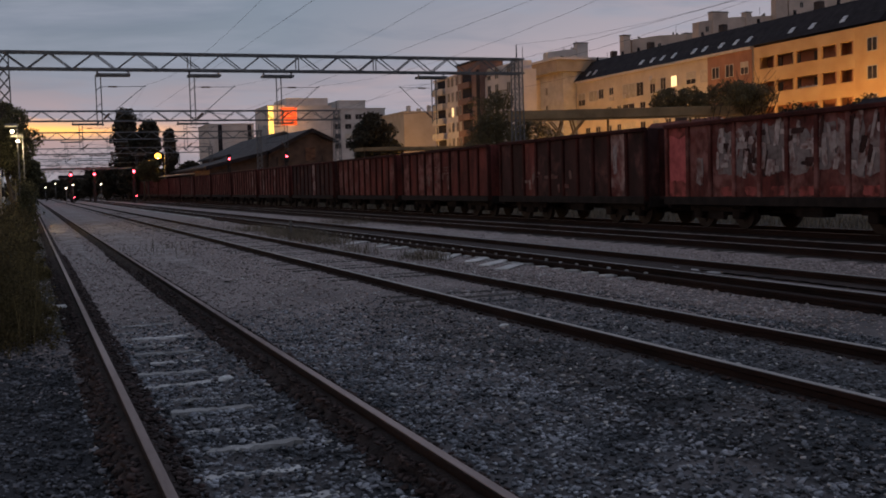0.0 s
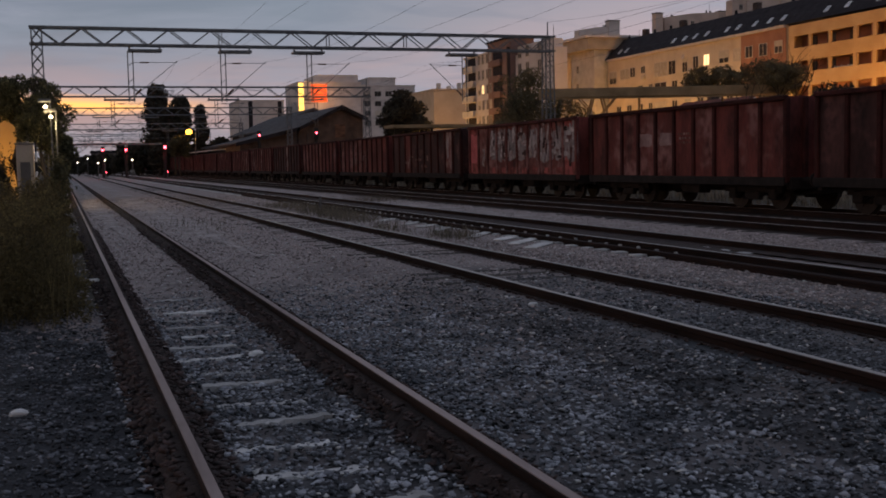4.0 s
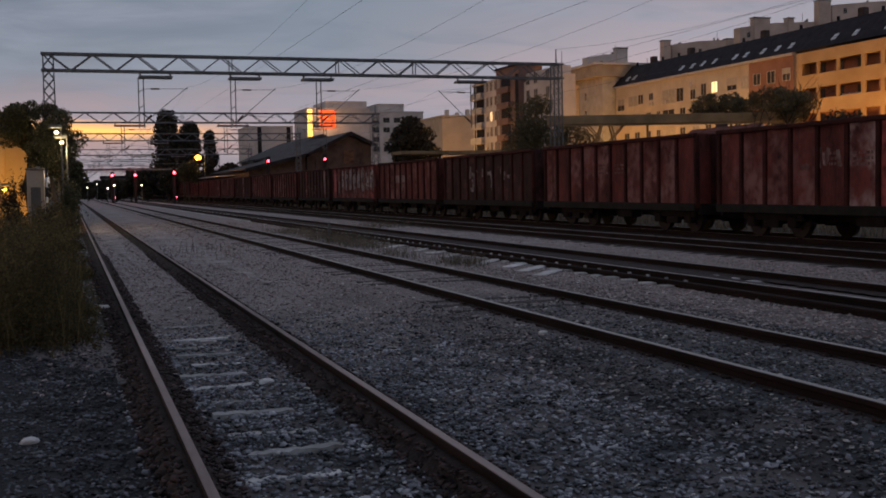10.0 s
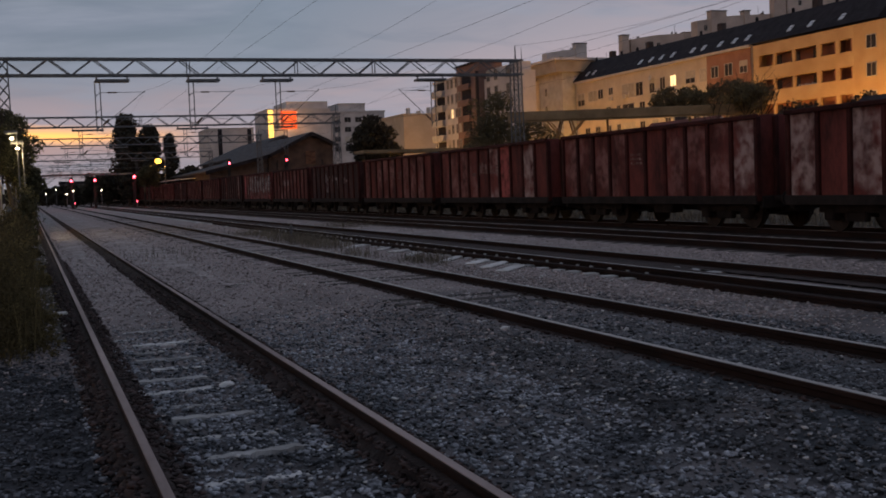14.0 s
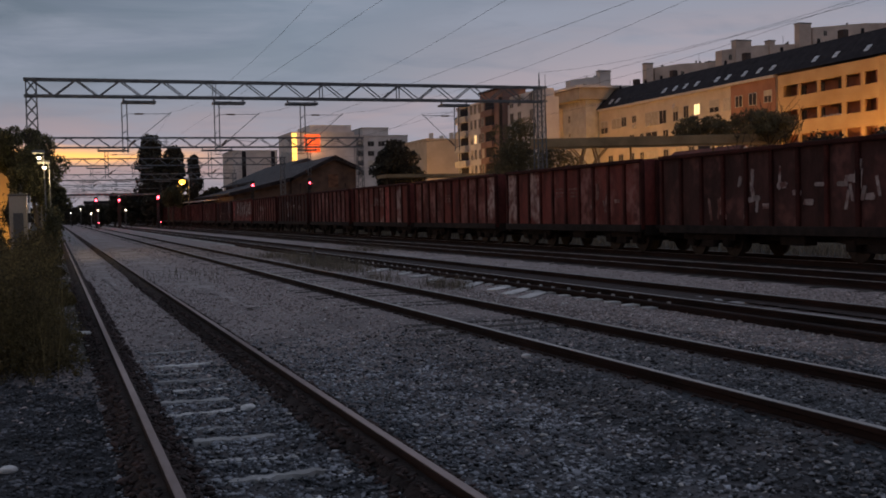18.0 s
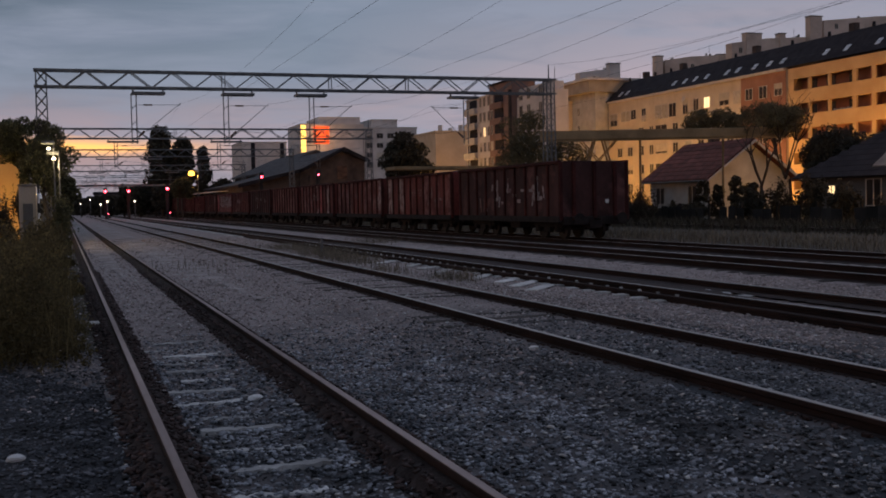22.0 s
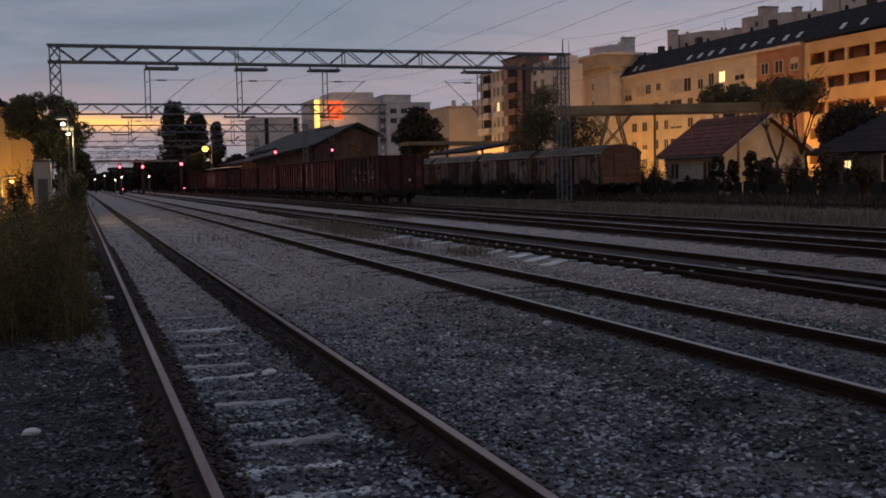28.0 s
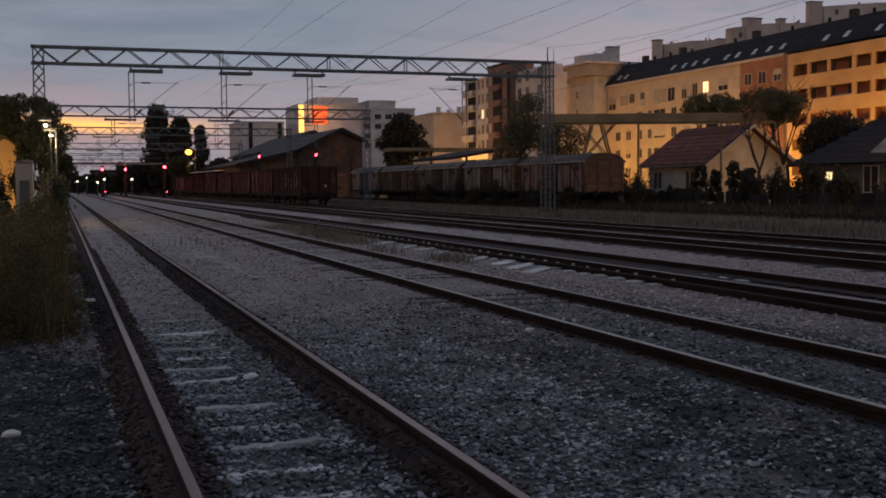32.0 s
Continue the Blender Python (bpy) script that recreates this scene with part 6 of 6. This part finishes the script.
# ---------------------------------------------------------------- plants
def limb(bm, a, b, r0, r1, rnd, depth, tips):
    """A crooked limb that forks."""
    a, b = Vector(a), Vector(b)
    mid = (a + b) / 2 + Vector((rnd.uniform(-1, 1), rnd.uniform(-1, 1), rnd.uniform(-0.4, 0.4))) * (b - a).length * 0.1
    rm = (r0 + r1) / 2
    tube(bm, a, mid, r0, rm, 7, False)
    tube(bm, mid, b, rm, r1, 7, False)
    tips.append(b)
    if depth:
        for _ in range(3):
            d = (b - a).normalized() + Vector((rnd.uniform(-1, 1), rnd.uniform(-1, 1), rnd.uniform(-0.2, 0.7))) * 0.8
            limb(bm, b, b + d.normalized() * (b - a).length * rnd.uniform(0.55, 0.8), r1, r1 * 0.5, rnd, depth - 1, tips)


def tree(x, y, h, rx, rz, zc, n, leaf, size, label, seed, trunk_r=0.18, group="", clumps=40, shape="round", limbs=1, low=0.0):
    """Tapered forking trunk and a crown of many small leaves gathered in uneven clumps."""
    t = thing("tree", label, "tree", (x, y, 0), group=group)
    rnd_ = random.Random(seed)
    rng_ = np.random.default_rng(seed)
    b2 = bmesh.new()
    tips = []
    fork = low or max(0.8, zc - rz * 0.8)
    reach = zc - fork if low else rz
    limb(b2, (0, 0, -0.1), (rnd_.uniform(-0.2, 0.2), rnd_.uniform(-0.2, 0.2), fork), trunk_r, trunk_r * 0.75, rnd_, 0, [])
    for i in range(4):
        a = i * 1.57 + rnd_.random()
        limb(b2, (0, 0, fork), (rx * 0.45 * math.cos(a), rx * 0.45 * math.sin(a), fork + reach * rnd_.uniform(0.4, 0.7)), trunk_r * 0.6, trunk_r * 0.3, rnd_, limbs, tips)
    part("trunk", b2, "bark", t, smooth=True)
    u = rng_.normal(size=(clumps, 3))
    u /= np.linalg.norm(u, axis=1, keepdims=True)
    u *= rng_.uniform(0.35, 1.0, (clumps, 1)) ** 0.5
    if shape == "column":
        u[:, 2] = rng_.uniform(-1, 1, clumps)
        k = np.sqrt(np.clip(1 - (u[:, 2] * 0.9) ** 2, 0.05, 1)) * np.where(u[:, 2] > 0, 0.9, 1.0)
        a = rng_.uniform(0, 6.28, clumps)
        q = np.sqrt(rng_.uniform(0, 1, clumps)) * k
        u[:, 0], u[:, 1] = np.cos(a) * q, np.sin(a) * q
    c = u * np.array((rx, rx, rz)) * 0.85 + np.array((0, 0, zc))
    cr = rng_.uniform(0.16, 0.34, clumps) * min(rx, rz) * (1.5 if shape == "column" else 1.7 if leaf in ("leaf_olive", "leaf") else 1.3)
    w = cr ** 2
    idx = rng_.choice(clumps, n, p=w / w.sum())
    v = rng_.normal(size=(n, 3))
    v /= np.linalg.norm(v, axis=1, keepdims=True)
    pts_ = c[idx] + v * (cr[idx] * rng_.uniform(0.3, 1.0, n) ** 0.5)[:, None] * np.array((1, 1, 0.8))
    part("crown", leaves("crown", pts_, size, leaf, rng_, 0.2), leaf, t)
    return t


# dark tree behind the near mast on the station side
tree(-0.72, 54.6, 5.6, 1.25, 1.5, 3.8, 9000, "leaf", 0.085, "dark leafy tree behind the lamp posts", 1, 0.12, clumps=30, limbs=2)
tree(-1.72, 55.8, 6.6, 1.75, 1.15, 5.0, 11000, "leaf", 0.085, "spreading dark tree beside the switch hut", 2, 0.14, clumps=34, limbs=2)
tree(-4.6, 82, 8.0, 2.3, 1.7, 5.9, 8000, "leaf_dark", 0.18, "dark tree crown over the station roof", 17, 0.2, clumps=50)
tree(0.0, 92, 5.0, 1.2, 1.7, 2.9, 3500, "leaf", 0.18, "small tree beyond the lamp posts", 3, 0.12)
tree(16.0, 158.2, 6.2, 1.5, 1.7, 4.3, 4500, "leaf", 0.16, "small tree lit yellow by a street lamp", 18, 0.12, clumps=36)
# poplars
for x, y, h, rx, s in ((15.9, 190, 16.2, 2.5, 4), (19.5, 190, 14.2, 2.2, 5), (22.8, 190, 12.5, 1.25, 6), (17.6, 194, 12.0, 1.9, 14)):
    tree(x, y, h, rx, h * 0.48, h * 0.52, 9000, "leaf_dark", 0.36, "dark slender poplar standing against the sunset", s, 0.25, "poplars", 110, "column")
for i, (x, y, h) in enumerate(((10.5, 205, 6.2), (13.0, 200, 7.2), (8.2, 210, 4.6), (25.5, 185, 7.0), (28.5, 200, 5.6), (16, 205, 7.4), (6.2, 235, 3.6), (20.5, 205, 7.0), (4.0, 260, 4.5), (1.0, 280, 4.0), (-4, 290, 6), (31.5, 230, 6.0))):
    tree(x, y, h, 2.3, h * 0.45, h * 0.5, 3500, "leaf_dark", 0.34, "dark far tree at the end of the yard", 30 + i, 0.2, "far trees", 36)
rnd = random.Random(44)
for i in range(16):
    tree(-14 + i * 3.6 + rnd.uniform(-1, 1), rnd.uniform(300, 380), rnd.uniform(4.5, 7.5), 3.0, 2.6, 3.0, 1400, "leaf_dark", 0.5, "low dark tree far beyond the yard", 400 + i, 0.2, "far trees", 24)
for i, (x, y, w, h) in enumerate(((-3, 330, 8, 5.0), (9, 345, 10, 6.0), (22, 320, 9, 5.0), (33, 300, 10, 6.5))):
    block("far_house", "low dim house far beyond the yard", x, x + w, y, y + 8, h, "plaster_dim", "house", (1.5,), 3, 0, 1.2, 1.2, "roof_dark", 90 + i, 0.8, 0.3, 0, "far houses")
# the yard's middle
tree(52.8, 170, 13.8, 4.1, 5.2, 8.2, 9000, "leaf_dark", 0.34, "round dark tree before the grey flats", 7, 0.35, clumps=60)
tree(32.9, 75.8, 9.0, 1.9, 2.7, 6.2, 7500, "leaf_olive", 0.10, "hazy olive tree behind the portal mast", 8, 0.13, clumps=46)
tree(37.2, 78.6, 7.0, 2.1, 1.7, 5.0, 5200, "leaf_olive", 0.11, "olive tree behind the parked wagons", 9, 0.13, clumps=40)
tree(34.2, 81.5, 5.6, 2.0, 1.5, 4.0, 3200, "leaf_olive", 0.12, "low tree behind the parked wagons", 10, 0.12, clumps=30)
tree(53.4, 82.6, 9.6, 2.8, 1.4, 8.0, 6500, "leaf_olive", 0.12, "soft olive tree crown behind the house roof", 11, 0.2, clumps=50)
tree(58.6, 80.9, 10.0, 2.5, 1.6, 8.2, 5500, "leaf_olive", 0.12, "soft olive tree crown behind the houses", 12, 0.2, clumps=46)
tree(46.0, 64.9, 7.9, 2.4, 1.2, 7.0, 4200, "leaf_olive", 0.10, "olive tree with bare crossing limbs before the gable", 16, 0.15, clumps=40, limbs=2, low=2.4)
tree(47.5, 64.3, 7.6, 1.8, 1.1, 6.9, 2400, "leaf_olive", 0.10, "sparse tree with leaning limbs before the gable", 15, 0.13, clumps=26, limbs=2, low=2.8)
tree(54.6, 60.6, 6.9, 2.7, 2.4, 4.2, 15000, "leaf_dark", 0.13, "dense dark tree behind the slate roof", 19, 0.2, clumps=110)
tree(50.3, 62.2, 6.6, 2.7, 2.3, 4.0, 22000, "leaf_dark", 0.13, "dense dark tree between two houses", 13, 0.2, clumps=130)


def bush(x, y, r, h, n, leaf, size, label, seed, name="bush"):
    t = thing(name, label, "bush", (x, y, 0), group="bushes")
    rng_ = np.random.default_rng(seed)
    for i in range(6):
        a = rng_.uniform(0, 6.28)
        b2 = tube(bmesh.new(), (0, 0, -0.05), (r * 0.6 * math.cos(a), r * 0.6 * math.sin(a), h * rng_.uniform(0.5, 0.9)), 0.018, 0.006, 5, False)
        part("stem", b2, "bark", t)
    k = 26
    c = rng_.normal(size=(k, 3)) * np.array((r * 0.4, r * 0.4, h * 0.22)) + np.array((0, 0, h * 0.5))
    idx = rng_.integers(0, k, n)
    p_ = c[idx] + rng_.normal(size=(n, 3)) * np.array((r, r, h)) * 0.13
    p_[:, 2] = np.abs(p_[:, 2])
    part("foliage", leaves("foliage", p_, size, leaf, rng_, 0.3), leaf, t)
    return t


# brambles along the overgrown siding
for i, (x, y, r, h) in enumerate(((31.4, 65.0, 0.8, 1.3), (31.2, 68.4, 0.9, 1.6), (31.5, 71.6, 0.8, 1.2), (31.3, 77.0, 0.9, 1.7), (31.2, 81.5, 0.9, 1.4), (31.3, 86.0, 1.0, 1.8), (35.6, 63.2, 0.9, 2.4), (37.2, 66.4, 0.8, 1.5), (31.4, 94.0, 1.0, 1.6))):
    bush(x, y, r, h, 2600, "leaf_dark", 0.075, "dark bramble growing beside the parked wagons", 260 + i)
# hedges and cypresses in the gardens
for i, (x, y, r, h) in enumerate(((43.0, 75.5, 1.0, 1.0), (43.2, 72.8, 0.9, 0.9), (42.8, 78.6, 1.0, 1.3), (42.5, 81.0, 1.2, 2.0), (42.6, 70.2, 0.8, 1.0), (42.3, 60.5, 1.0, 1.9), (42.5, 55.0, 0.9, 2.4), (42.4, 52.0, 1.0, 2.3), (42.2, 47.5, 1.1, 2.0), (41.0, 66.0, 0.9, 1.2), (39.6, 80.5, 1.4, 3.0), (41.4, 83.5, 1.5, 3.2), (43.4, 86.5, 1.6, 3.4), (45.6, 90.0, 1.7, 3.6), (38.0, 77.0, 1.3, 2.6), (43.0, 80.0, 1.3, 2.8))):
    bush(x, y, r, h, 3200, "leaf_dark", 0.12, "dark garden bush before the house", 60 + i)
for i, (x, y, h) in enumerate(((43.2, 68.0, 3.0), (43.2, 66.3, 2.7), (43.4, 64.2, 3.2), (43.2, 62.4, 2.9))):
    t = tree(x, y, h, 0.62, h * 0.47, h * 0.52, 2600, "leaf_dark", 0.10, "small dark cypress in the garden", 80 + i, 0.08, "garden cypresses", 30, "column")

# the big weed thicket at the near left
rng = np.random.default_rng(77)
def weed_clump(x, y, r, h, stems, seed):
    """Many thin leaning stalks with narrow leaves and seed heads."""
    t = thing("weed_clump", "tangled dusty weeds growing beside the rusty siding", "weeds", (x, y, 0), group="weeds beside the siding")
    g = np.random.default_rng(seed)
    root = np.stack([g.normal(0, r * 0.42, stems), g.normal(0, r * 0.55, stems), np.zeros(stems)], 1)
    root[:, 0] = np.where(root[:, 0] + x > 0.3, root[:, 0] - r, root[:, 0])
    
    lean = g.normal(0, 0.16, (stems, 3))
    lean[:, 0] = np.where(root[:, 0] + x > -0.3, -np.abs(lean[:, 0]) * 0.6, lean[:, 0])
    lean[:, 2] = 0
    tall = h * g.uniform(0.45, 1.15, stems) * np.clip(1.15 - 0.55 * np.hypot(root[:, 0], root[:, 1]) / r, 0.35, 1)
    tall *= np.clip((0.25 - x - root[:, 0]) / 0.9, 0.22, 1)
    b2 = bmesh.new()
    for i in range(0, stems, 6):
        a = Vector(root[i])
        tube(b2, a, a + Vector((lean[i, 0] * tall[i] * 2, lean[i, 1] * tall[i] * 2, tall[i])), 0.005, 0.002, 4, False)
    tagged(part("stalk_tuft", b2, "weed", t), kind="stuff")
    per = 26
    f = g.uniform(0.05, 1.0, (stems, per)) ** 0.8
    c = root[:, None] + lean[:, None] * (2 * tall[:, None] * f ** 1.5)[..., None] * 1.0
    c[..., 2] = tall[:, None] * f
    c += g.normal(0, 0.035, c.shape)
    c[..., 2] = np.abs(c[..., 2])
    part("foliage", leaves("foliage", c.reshape(-1, 3), 0.024 if y < 20 else 0.05, "weed", g, 0.25), "weed", t)
    return t


for i, (x, y, r, h, n) in enumerate(((-0.62, 13.1, 0.85, 1.3, 560), (-0.45, 15.6, 0.75, 1.35, 420), (-0.8, 18.6, 0.9, 1.3, 420), (-1.7, 13.6, 1.0, 1.05, 480), (-1.6, 16.5, 1.0, 1.25, 400), (-0.35, 23.0, 0.8, 1.3, 300), (-1.1, 27.5, 1.1, 1.3, 300), (-0.4, 34.0, 0.8, 1.35, 260), (-0.5, 43.0, 0.9, 1.45, 260), (-0.2, 55, 0.9, 1.4, 200))):
    weed_clump(x, y, r, h, n, 200 + i)
bush(44.75, 61.5, 1.0, 2.2, 3600, "leaf_dark", 0.09, "dark bush hiding the added gable lamp", 232)
bush(-2.3, 50.6, 0.62, 2.4, 3200, "leaf_dark", 0.06, "dark bush before the lit station wall", 230)
bush(-0.15, 47.0, 0.7, 2.0, 3200, "leaf", 0.07, "low green bush under the lamp posts", 231)
roots = np.stack([rng.normal(-0.75, 0.5, 7000), 11.6 + rng.gamma(2.0, 5.0, 7000), np.zeros(7000)], 1)
roots = roots[roots[:, 0] < 0.1]
tagged(new("tall_grass", blades("tall_grass", roots, 0.75, 0.7, 0.0035, "weed", rng)), "tall thin grass among the weeds beside the siding", "grass", kind="stuff")
# dry grass along the verge and tufts between the tracks
roots = np.stack([21.2 + rng.beta(1.3, 2.6, 17000) * 8, rng.uniform(14, 120, 17000), np.zeros(17000)], 1)
tagged(new("verge_grass", blades("verge_grass", roots, 0.3, 0.9, 0.012, "dry_grass", rng)), "dry pale grass along the verge", "grass", kind="stuff")
roots = np.stack([rng.uniform(30, 41, 12000), rng.uniform(28, 90, 12000), np.zeros(12000)], 1)
tagged(new("garden_grass", blades("garden_grass", roots, 0.5, 0.7, 0.016, "leaf_dark", rng)), "dark rough grass before the gardens", "grass", kind="stuff")
tufts = []
for x, y, n, s in ((7.9, 33, 900, 0.5), (8.3, 36.5, 900, 0.5), (7.6, 30, 500, 0.4), (8.0, 41, 700, 0.5), (7.8, 22, 300, 0.25), (7.2, 25, 200, 0.3), (12.4, 45, 500, 0.6), (3.9, 30, 120, 0.8)):
    tufts.append(np.stack([rng.normal(x, s, n), rng.normal(y, s * 2.2, n), np.zeros(n)], 1))
tagged(new("weed_tufts", blades("weed_tufts", np.concatenate(tufts), 0.27, 0.8, 0.006, "dry_grass", rng)), "dry weed tufts growing between the tracks", "weeds", kind="stuff")
st2 = thing("marker_stake", "short pale stake between the tracks", "stake", (8.15, 36.0, 0))
part("stake", B(-0.04, 0.04, -0.03, 0.03, -0.1, 0.55, bev=0.008), "lamp_metal", st2)


# ---------------------------------------------------------------- what moves
REAR = [(0, -67.82), (2, -58.49), (4, -49.08), (6, -39.57), (8, -30.01), (10, -20.43), (12, -10.85), (14, -1.25), (16, 8.3), (18, 17.75), (20, 27.1), (22, 36.37), (24, 45.59), (26, 54.77), (28, 63.91), (30, 73.01), (32, 82.07)]


def rear_at(t):
    i = min(int(t // 2), len(REAR) - 2)
    (ta, ya), (tb, yb) = REAR[i], REAR[i + 1]
    return ya + (yb - ya) * (t - ta) / (tb - ta)


def motions():
    spin = [round(0.14 * i, 2) for i in range(229)] + [32.0]
    for w in WAGONS:
        for o in w.children_recursive:
            if o.name.startswith("wheelset"):
                d = o.matrix_basis.translation.y
                walk(o, [(t, pose(0, d, 0.59, -math.degrees((rear_at(min(t, 32.0)) - REAR[0][1]) / 0.43))) for t in spin])
    for k, w in enumerate(WAGONS):
        walk(w, [(t, pose(18.8, y + LEN * k, 0)) for t, y in REAR])


motions()
